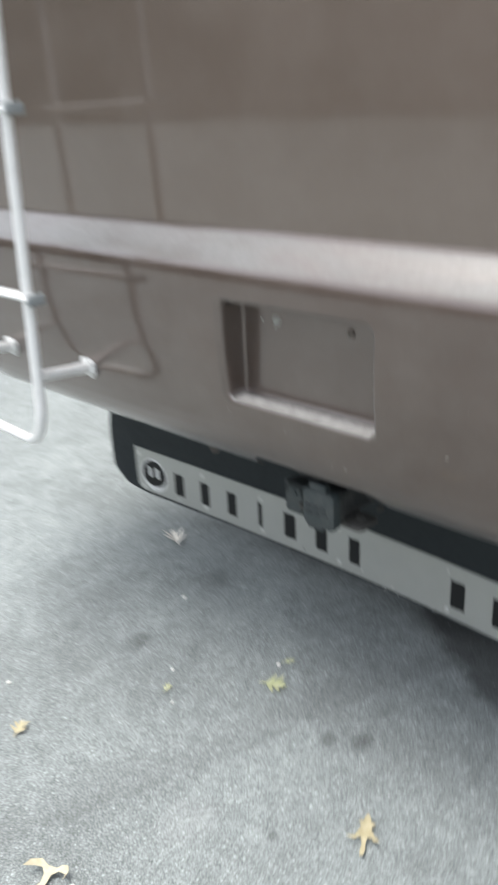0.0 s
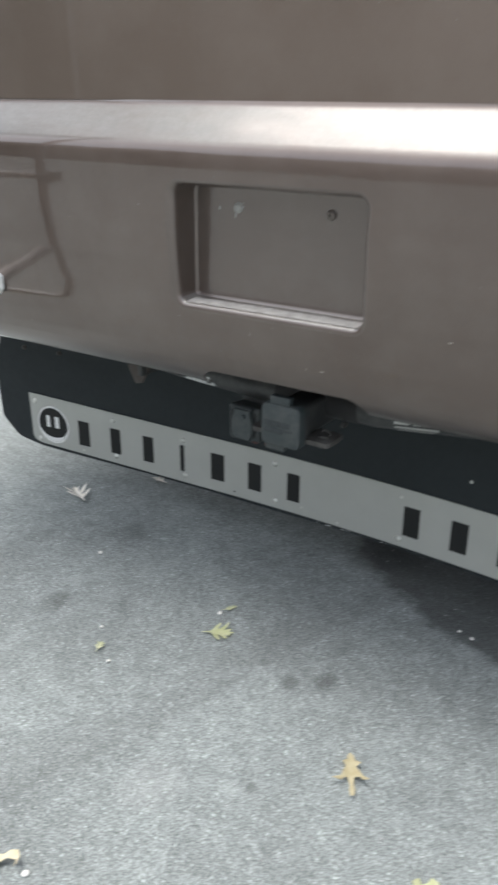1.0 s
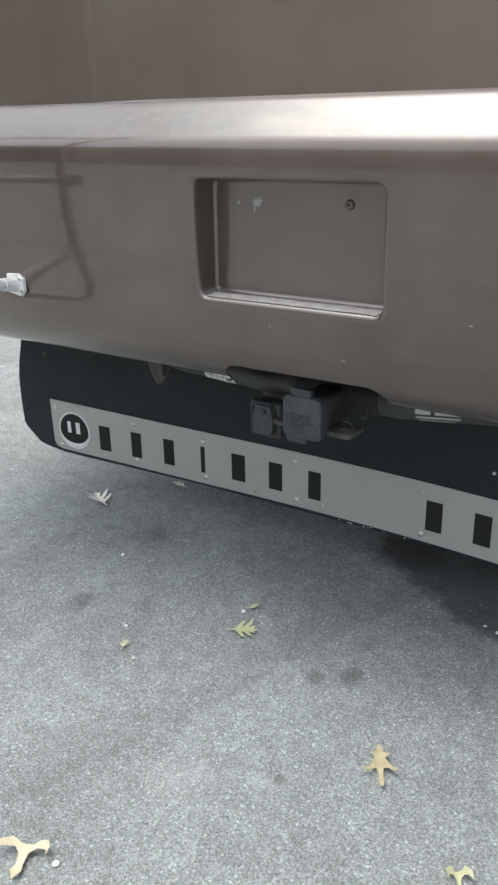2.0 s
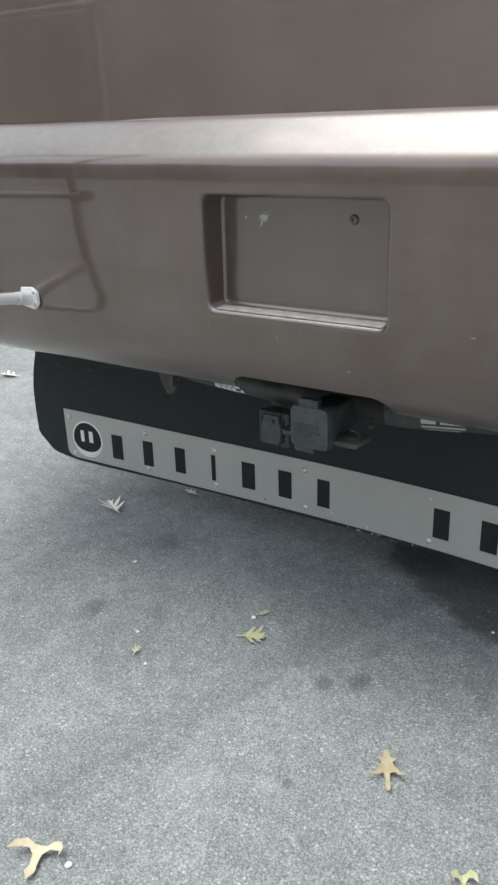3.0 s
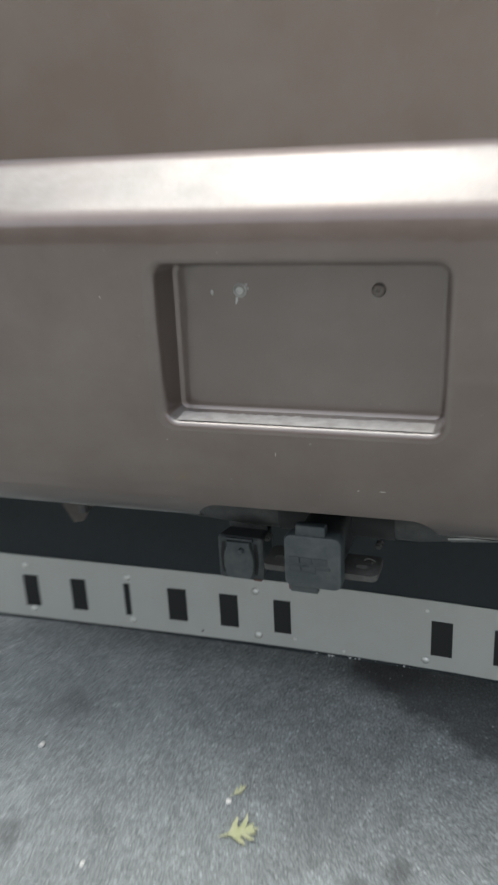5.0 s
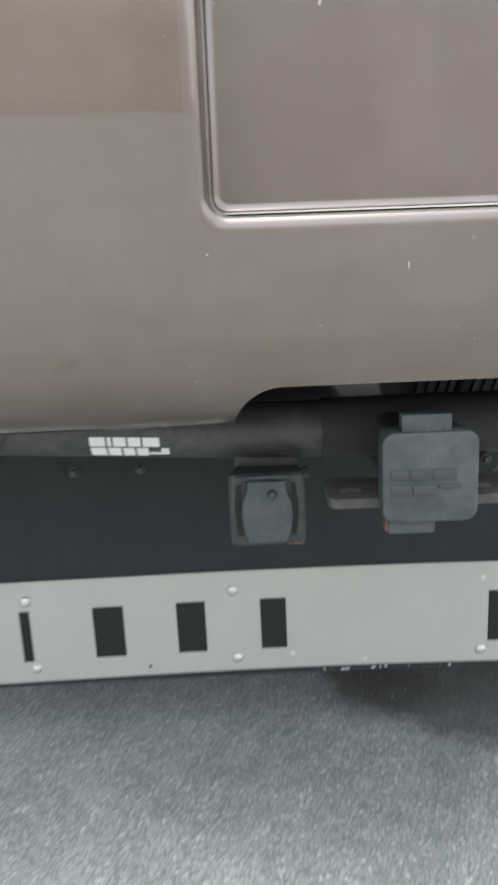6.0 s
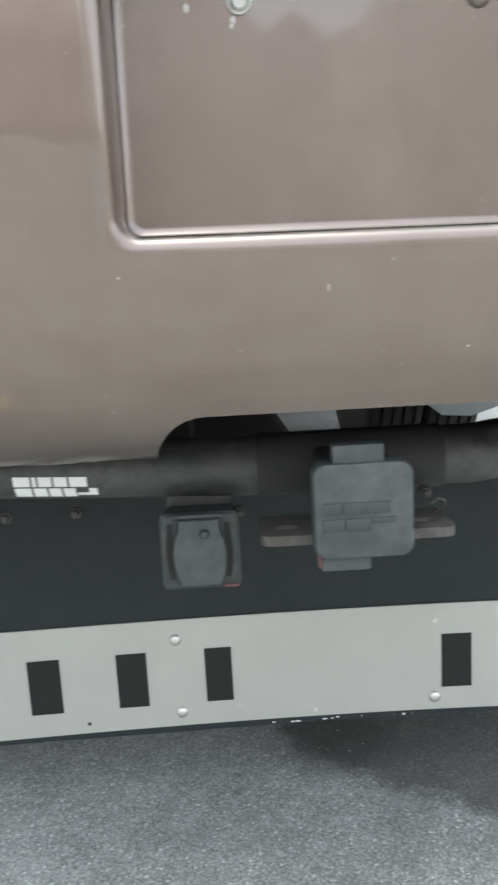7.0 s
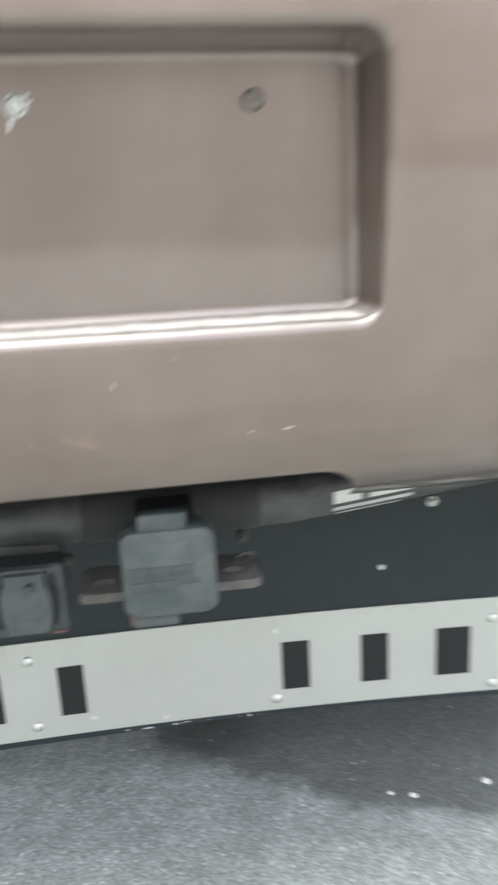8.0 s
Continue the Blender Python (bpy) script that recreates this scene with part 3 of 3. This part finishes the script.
        part("hanging_bolt", lathe(bmesh.new(), [(0, 0.008), (0.004, 0.008), (0.0052, 0.006), (0.0052, 0.002), (0.0075, 0.0018), (0.008, 0)], m, 6), CHROME if x == 0.345 else STEEL_DUSTY, flap, "zinc bolt and washer")
    for x in (-0.98, -0.386, 0.345, 0.98):
        part("hanger_strap", box(bmesh.new(), x - 0.02, x + 0.02, flap_y(x) + 0.008, flap_y(x) + 0.013, 0.42, 0.685, 0.001), STEEL_BLACK, flap)
    bm = lathe(bmesh.new(), [(0, 0.002), (0.003, 0.002), (0.0045, 0)], Matrix.Translation((0.278, lift(0.278, 0.355)[1], 0.355)) @ pose(0, 0, 0, 90), 10)
    part("pop_rivet", bm, RIVET, flap)
    rng = random.Random(8)
    for k in range(16):
        x = rng.uniform(-0.09, 0.10)
        bm = bmesh.new()
        bmesh.ops.create_icosphere(bm, subdivisions=1, radius=rng.uniform(0.0008, 0.002), matrix=Matrix.Translation((x, lift(x, 0.15)[1] + 0.0005, 0.1475 + rng.uniform(0, 0.003))) @ Matrix.Diagonal((2.2, 0.6, 0.8, 1)))
        part("dirt_fleck", bm, WHITE_INK, flap)
    return flap


build_mud_flap()


# ---- tow hitch ----
def build_hitch():
    hitch = thing("tow_hitch", "black steel tow hitch with a plastic-capped receiver under the rear panel", "tow hitch")
    ty, tz, tr = 0.200, 0.522, 0.0300

    def tube_z(x):
        return tz + 0.05 * max(0.0, -0.12 - x) + 0.115 * max(0.0, x - 0.13)

    part("cross_tube", sweep(bmesh.new(), [(x, ty, tube_z(x)) for x in (-0.62, -0.40, -0.16, -0.12, -0.08, 0.09, 0.13, 0.17, 0.40, 0.62)], tr, 32), STEEL_BLACK, hitch, "black round cross tube")
    for sign in (-1, 1):
        bm = box(bmesh.new(), sign * 0.43 - 0.006, sign * 0.43 + 0.006, 0.15, 0.30, 0.50, 0.62, 0.002)
        part("side_bracket", bm, STEEL_BLACK, hitch)
    for sign in (-1, 1):
        bm = sheet([(sign * 0.492, 0.56), (sign * 0.476, 0.505), (sign * 0.458, 0.474), (sign * 0.440, 0.478), (sign * 0.398, 0.545), (sign * 0.398, 0.56)], [], [], lambda x, z: (x, 0.165, z), 0.006)
        part("gusset", bm, STEEL_RUSTY, hitch, "rust-tinged steel gusset")
    part("tube_sleeve", rod(bmesh.new(), (-0.085, ty, tz), (0.098, ty, tz), tr + 0.0018, 32), UNDER, hitch)
    bm = bmesh.new()
    loops = []
    for y, g in ((0.26, 0.0), (0.098, 0.0), (0.096, 0.006), (0.076, 0.006), (0.074, 0.003)):
        loops.append([(x, y, z) for x, z in rounded(-0.032 - g, 0.032 + g, 0.478 - g, 0.542 + g, 0.008, 4)])
    loft(bm, loops)
    bmesh.ops.recalc_face_normals(bm, faces=bm.faces[:])
    part("receiver", bm, STEEL_BLACK, hitch, "black square receiver")
    # cap: rounded block with a tab above and below, and raised bars for the moulded writing
    bm = bmesh.new()
    loops = []
    for y, g in ((0.076, 0.0), (0.060, 0.0), (0.0565, 0.001), (0.055, 0.0035)):
        loops.append([(x, y, z) for x, z in rounded(-0.042 + g, 0.042 - g, 0.468 + g, 0.5505 - g, 0.011, 6)])
    loft(bm, loops)
    bmesh.ops.recalc_face_normals(bm, faces=bm.faces[:])
    cap = part("receiver_cap", bm, PLASTIC, hitch, "faded grey-black plastic cap")
    part("tab", box(bmesh.new(), -0.025, 0.0185, 0.058, 0.074, 0.5485, 0.5655, 0.0025), PLASTIC, cap)
    part("tab", box(bmesh.new(), -0.036, 0.006, 0.062, 0.074, 0.4555, 0.470, 0.0025), PLASTIC, cap)
    part("red_edge", box(bmesh.new(), -0.0385, -0.0345, 0.064, 0.074, 0.458, 0.469, 0.001), RUST_PAINT, cap)
    for x0, x1, z in ((-0.0345, -0.019, 0.5125), (-0.0175, 0.000, 0.5125), (0.0015, 0.022, 0.5125), (-0.0345, -0.017, 0.4985), (-0.0155, 0.0055, 0.4985), (0.007, 0.0265, 0.5015)):
        part("raised_bar", box(bmesh.new(), x0, x1, 0.0537, 0.0575, z - 0.0048 if x0 < 0.006 else z - 0.002, z + 0.0048 if x0 < 0.006 else z + 0.002, 0.0006), EMBOSS, cap)
    for x, y, z in ((-0.104, 0.168, 0.483), (0.076, 0.160, 0.494)):
        part("small_bolt", lathe(bmesh.new(), [(0, 0.006), (0.003, 0.006), (0.0038, 0.0045), (0.0038, 0.0015), (0.0055, 0.001), (0.0058, -0.012)], Matrix.Translation((x, y, z)) @ pose(0, 0, 0, 90), 6), STEEL_DUSTY, hitch)
    # plate for the safety chains, with two slots
    ring = rounded(-0.086, 0.086, 0.086, 0.150, 0.010, 6)
    slots = [[(c + 0.011 * math.cos(a), 0.112 + 0.006 * math.sin(a)) for a in (2 * math.pi * k / 16 for k in range(16))] for c in (-0.062, 0.062)]
    part("chain_plate", sheet(ring, slots, [], lambda x, y: (x, y, 0.482), 0.009, (0, 0, -1)), STEEL_DUSTY, hitch, "dusty steel chain plate")
    part("clip", sweep(bmesh.new(), [(0.066, 0.10, 0.500), (0.072, 0.095, 0.506), (0.079, 0.10, 0.502), (0.080, 0.11, 0.494), (0.074, 0.115, 0.488)], 0.0011, 8), STEEL_DUSTY, hitch)
    # trailer socket on its bracket
    bm = bmesh.new()
    loops = []
    for y, g in ((0.215, 0.006), (0.155, 0.0), (0.148, 0.0), (0.145, 0.003)):
        loops.append([(x, y, z) for x, z in rounded(-0.181 + g, -0.106 - g, 0.4155 + g, 0.491 - g, 0.006, 4)])
    loft(bm, loops)
    bmesh.ops.recalc_face_normals(bm, faces=bm.faces[:])
    socket = part("trailer_socket", bm, PLASTIC_DARK, hitch, "grey plastic trailer socket with a shut lid")
    bm = bmesh.new()
    outline = [(-0.1625, 0.4215), (-0.1255, 0.4215), (-0.122, 0.427), (-0.1185, 0.440), (-0.1175, 0.453), (-0.119, 0.466), (-0.123, 0.476), (-0.1235, 0.4875), (-0.1625, 0.4875), (-0.1635, 0.476), (-0.168, 0.466), (-0.1695, 0.453), (-0.1685, 0.440), (-0.165, 0.427)]
    cx, cz = -0.1435, 0.454
    loft(bm, [[(cx + (x - cx) * s, y, cz + (z - cz) * s) for x, z in outline] for y, s in ((0.146, 1.0), (0.138, 1.0), (0.1355, 0.95))])
    bmesh.ops.recalc_face_normals(bm, faces=bm.faces[:])
    part("lid", bm, PLASTIC, socket, "scuffed grey lid")
    part("lid_button", lathe(bmesh.new(), [(0, 0.004), (0.003, 0.0036), (0.0048, 0.001), (0.005, 0)], Matrix.Translation((-0.138, 0.1355, 0.473)) @ pose(0, 0, 0, 90), 12), PLASTIC, socket)
    for x, way in ((-0.1725, -1), (-0.1155, 1)):
        bow = [(x + way * (0.0005 + 0.0030 * math.cos(math.pi * u / 2)), 0.454 + 0.027 * u) for u in steps(-1, 1, 10)]
        back = [(x - way * 0.004, 0.454 + 0.027 * u) for u in steps(1, -1, 10)]
        part("side_slot", sheet(bow + back, [], [], lambda u, v: (u, 0.1442, v), 0.003), INK, socket)
    part("hinge", rod(bmesh.new(), (-0.166, 0.142, 0.4885), (-0.120, 0.142, 0.4885), 0.0032, 10), PLASTIC_DARK, socket)
    part("red_scrape", box(bmesh.new(), -0.122, -0.1085, 0.1436, 0.146, 0.4165, 0.4195, 0.0006), RUST_PAINT, socket)
    part("socket_bracket", box(bmesh.new(), -0.176, -0.111, 0.186, 0.194, 0.470, 0.505, 0.002), STEEL_BLACK, hitch)
    part("wire_loom", sweep(bmesh.new(), [(-0.143, 0.21, 0.455), (-0.143, 0.26, 0.45), (-0.16, 0.29, 0.47), (-0.2, 0.29, 0.53), (-0.24, 0.27, 0.58)], 0.006, 10), RUBBER, hitch)
    # pale printed label, as plain bars wrapped on the tube
    def wrapped(x0, x1, low, high):
        """A patch on the tube; low and high are heights over the tube's axis."""
        a0, a1 = math.asin(low / tr), math.asin(high / tr)
        bm = bmesh.new()
        rows = [[bm.verts.new((x, ty - (tr + 0.0006) * math.cos(a), tube_z(x) + (tr + 0.0006) * math.sin(a))) for x in (x0, x1)] for a in steps(a0, a1, 4)]
        for one, two in zip(rows, rows[1:]):
            bm.faces.new((one[0], one[1], two[1], two[0]))
        return bm

    for x0, x1, low, high in ((-0.321, -0.305, -0.012, -0.002), (-0.303, -0.299, -0.012, -0.002), (-0.297, -0.284, -0.012, -0.002), (-0.282, -0.269, -0.012, -0.002), (-0.267, -0.250, -0.012, -0.002),
                              (-0.321, -0.305, -0.0235, -0.0135), (-0.303, -0.290, -0.0235, -0.0135), (-0.288, -0.276, -0.0235, -0.0135), (-0.274, -0.262, -0.0235, -0.0135), (-0.261, -0.241, -0.0215, -0.0185), (-0.249, -0.241, -0.0185, -0.0135)):
        part("label_bar", wrapped(x0, x1, low, high), WHITE_INK, hitch)
    for x0, x1, low, high in ((0.176, 0.206, -0.010, 0.004), (0.176, 0.262, -0.0195, -0.0145), (0.214, 0.262, -0.010, 0.002), (0.180, 0.250, -0.0265, -0.023)):
        part("torn_label", wrapped(x0, x1, low, high), SILVER_FOIL, hitch, "torn silver label")
    return hitch


build_hitch()


# ---- ladder ----
def build_ladder():
    ladder = thing("ladder", "white tubular rear ladder bolted to a motorhome", "ladder")
    xr, xl = -0.606, -0.952

    def lean(z):
        return -0.203 + 0.045 * (z - 0.75)

    corner, low = 0.085, 0.576
    right = [(xr, lean(z), z) for z in steps(3.2, low + corner, 12)]
    bend = [(xr - corner + corner * math.cos(radians(a)), lean(0.6), low + corner - corner * math.sin(radians(a))) for a in steps(9, 90, 9)]
    across = [(x, lean(0.6), low) for x in steps(xr - corner - 0.02, xl + corner + 0.02, 4)]
    path = right + bend + across + [(xr + xl - x, y, z) for x, y, z in reversed(right + bend)]
    part("rail_tube", sweep(bmesh.new(), path, 0.0125, 16), ENAMEL, ladder)
    for z in (0.921, 1.300, 1.68, 2.06, 2.44, 2.82):
        y = lean(z)
        bm = bmesh.new()
        loops = [[(x, y + 0.018 * math.cos(a), z + 0.0095 * math.sin(a)) for a in (2 * math.pi * k / 16 for k in range(16))] for x in (xl - 0.03, xr + 0.03)]
        loft(bm, loops)
        bm.faces.new([v for v in bm.verts][:16][::-1])
        bmesh.ops.recalc_face_normals(bm, faces=bm.faces[:])
        rung = part("rung", bm, ENAMEL, ladder)
        for x in (xl - 0.034, xr + 0.034):
            part("end_cap", box(bmesh.new(), x - 0.006, x + 0.006, y - 0.021, y + 0.021, z - 0.0125, z + 0.0125, 0.004), GREY_BOARD, rung, "grey plastic end cap")
    for x in (xl, xr):
        for z, fx in ((0.728, x - 0.042), (2.6, x)):
            wall = wall_y(fx, z) if z < 1 else 0.042 + 0.055 * fx
            top, base = Vector((x, lean(z), z + 0.016)), Vector((fx, wall - 0.006, z - 0.010))
            leg = part("standoff", rod(bmesh.new(), top, base, 0.0125, 16), ENAMEL, ladder)
            # folded plate with a pointed end
            shape = [(-0.026, -0.018), (0.014, -0.024), (0.026, -0.012), (0.026, 0.014), (0.012, 0.024), (-0.024, 0.022), (-0.029, 0.004)]
            bm = bmesh.new()
            loft(bm, [[(fx + px * g, y, z - 0.010 + pz * g) for px, pz in shape] for y, g in ((wall + 0.002, 1.0), (wall - 0.004, 1.0), (wall - 0.006, 0.93))])
            bmesh.ops.recalc_face_normals(bm, faces=bm.faces[:])
            part("foot", bm, ENAMEL, leg)
            part("sleeve", rod(bmesh.new(), base.lerp(top, 0.26), base, 0.0138, 16, 0.0150), ENAMEL, leg)
            for dx, dz in ((-0.020, -0.012), (0.019, -0.012), (0.017, 0.013)):
                part("foot_screw", lathe(bmesh.new(), [(0, 0.002), (0.003, 0.0018), (0.004, 0)], Matrix.Translation((fx + dx, wall - 0.006, z - 0.010 + dz)) @ pose(0, 0, 0, 90), 10), CHROME, leg)
    return ladder


build_ladder()


# ---- fallen leaves and grit ----
LOBES = [(0, 0.50), (0.04, 0.38), (0.11, 0.42), (0.085, 0.30), (0.055, 0.20), (0.17, 0.30), (0.30, 0.34), (0.21, 0.20), (0.07, 0.06), (0.12, 0.02), (0.27, 0.10), (0.33, 0.08), (0.22, -0.05), (0.10, -0.14), (0.03, -0.22)]

ARMED = [(0, 0.30), (0.14, 0.29), (0.30, 0.37), (0.42, 0.36), (0.52, 0.22), (0.52, -0.02), (0.42, 0.16), (0.24, 0.20), (0.10, 0.10), (0.07, -0.12), (0.11, -0.28), (0.03, -0.44)]

ARROW = [(0.0, 0.50), (0.08, 0.44), (0.13, 0.33), (0.29, 0.27), (0.17, 0.20), (0.20, 0.08), (0.30, -0.06), (0.50, -0.16), (0.34, -0.15), (0.20, -0.08), (0.10, -0.06), (0.05, -0.22), (0.09, -0.36), (0.05, -0.50)]


def oak_leaf(name, x, y, turn, size, mat, label, curl=0.10, narrow=1.0, seed=0, lobes=LOBES):
    rng = random.Random(seed)
    right = [(px * narrow * rng.uniform(0.85, 1.15), py * rng.uniform(0.95, 1.05)) for px, py in lobes]
    left = [(-px * narrow * rng.uniform(0.8, 1.15), py * rng.uniform(0.95, 1.05)) for px, py in lobes[1:]]
    ring = right + [(0.008, -0.48), (-0.008, -0.48)] + left[::-1]
    grid = [(0, v) for v in steps(-0.25, 0.4, 8)]

    def lift(u, v):
        h = curl * (abs(u) * 0.9 + 0.8 * max(0, v - 0.15) ** 1.5 + 0.5 * max(0, -0.2 - v)) + 0.025 * math.sin(7 * u + 5 * v + seed)
        return (u * size, v * size, max(0.0, h + 0.012) * size)

    bm = sheet([(a, b) for a, b in ring], [], grid, lift, 0.0007, (0, 0, -1))
    ob = part(name, bm, mat)
    ob.matrix_world = Matrix.Translation((x, y, ground_z(x) + 0.0045)) @ pose(0, 0, 0, 0, SLOPE, turn)
    return tagged(ob, label, "leaf", "fallen leaves")


TAN, GREEN, PALE = "curled tan oak leaf lying on asphalt", "yellow-green oak leaf lying on asphalt", "pale dry oak leaf lying on asphalt"
oak_leaf("oak_leaf", 0.288, -0.150, 30, 0.094, LEAF_TAN, TAN, 0.4, 0.64, 1, ARROW)
oak_leaf("oak_leaf", -0.130, 0.026, -58, 0.070, LEAF_GREEN, GREEN, 0.2, 1.3, 2)
oak_leaf("oak_leaf", -0.812, 0.286, 62, 0.112, LEAF_PALE, PALE, 0.45, 0.9, 3)
oak_leaf("oak_leaf", -0.160, 0.112, -30, 0.040, LEAF_GREEN, GREEN, 0.3, 0.6, 4)
oak_leaf("oak_leaf", 0.482, -0.284, 30, 0.060, LEAF_GREEN, GREEN, 0.7, 0.55, 5, ARMED)
oak_leaf("oak_leaf", -0.064, -0.626, 26, 0.076, LEAF_STRAW, "pale straw-coloured lobed oak leaf lying on asphalt", 0.45, 1.0, 6, ARMED)
oak_leaf("oak_leaf", -0.299, -0.160, 20, 0.036, LEAF_GREEN, GREEN, 0.3, 0.8, 7)
oak_leaf("oak_leaf", -0.694, 0.500, 80, 0.060, LEAF_PALE, PALE, 0.4, 0.8, 8)
oak_leaf("oak_leaf", -2.097, 0.932, 100, 0.115, LEAF_PALE, PALE, 0.4, 0.9, 9)
oak_leaf("oak_leaf", -0.434, -0.476, 40, 0.060, LEAF_TAN, TAN, 0.3, 1.0, 10)
oak_leaf("oak_leaf", 0.535, 0.000, 75, 0.060, LEAF_GREEN, GREEN, 0.2, 0.6, 12)


def pebble(x, y, size, seed):
    rng = random.Random(seed)
    bm = bmesh.new()
    bmesh.ops.create_icosphere(bm, subdivisions=2, radius=size)
    for v in bm.verts:
        v.co *= 1 + 0.3 * noise.noise(v.co * 90 + Vector((seed, 0, 0)))
        v.co.z *= 0.6
    ob = part("pebble", bm, PEBBLE)
    ob.matrix_world = Matrix.Translation((x, y, ground_z(x) + size * 0.35)) @ pose(0, 0, 0, 0, 0, rng.uniform(0, 360))
    return tagged(ob, "small pale stone chip lying on asphalt", "stone", "loose stone chips")


for i, (x, y, s) in enumerate(((-0.558, 0.109, 0.006), (0.291, 0.356, 0.004), (-0.256, -0.178, 0.004), (-0.594, -0.414, 0.005), (-0.170, 0.090, 0.0055), (0.322, 0.347, 0.005), (0.437, 0.360, 0.006), (-0.345, -0.105, 0.004), (-0.02, -0.60, 0.006))):
    pebble(x, y, s, i)


def build_grit():
    """Fine pale chips pressed into the surface."""
    rng = random.Random(11)
    verts, faces = [], []
    for _ in range(1800):
        x, y = rng.uniform(-1.3, 0.9), rng.uniform(-0.75, 0.75)
        s = rng.uniform(0.0007, 0.0019) * (1.4 if rng.random() < 0.06 else 1)
        a, z, n = rng.uniform(0, 6.28), ground_z(x) + 0.004 * noise.noise((x * 0.7, y * 0.7, 0)), len(verts)
        for k in range(5):
            r = s * rng.uniform(0.7, 1.3)
            verts.append((x + r * math.cos(a + 1.2566 * k), y + r * math.sin(a + 1.2566 * k), z + 0.0002))
        verts.append((x, y, z + s * 0.7))
        faces += [(n + k, n + (k + 1) % 5, n + 5) for k in range(5)]
    me = bpy.data.meshes.new("grit")
    me.from_pydata(verts, [], faces)
    m = material("pale_grit", (0.42, 0.42, 0.41), 0.7)
    isle = node(m, "ShaderNodeNewGeometry").outputs["Random Per Island"]
    link(m, ramp_of(m, isle, (0.0, grey(0.16)), (0.6, grey(0.30)), (1.0, grey(0.52))), shader(m).inputs["Base Color"])
    me.materials.append(m)
    return tagged(new("grit", me), "pale grit pressed into the asphalt", "grit", kind="stuff")


build_grit()
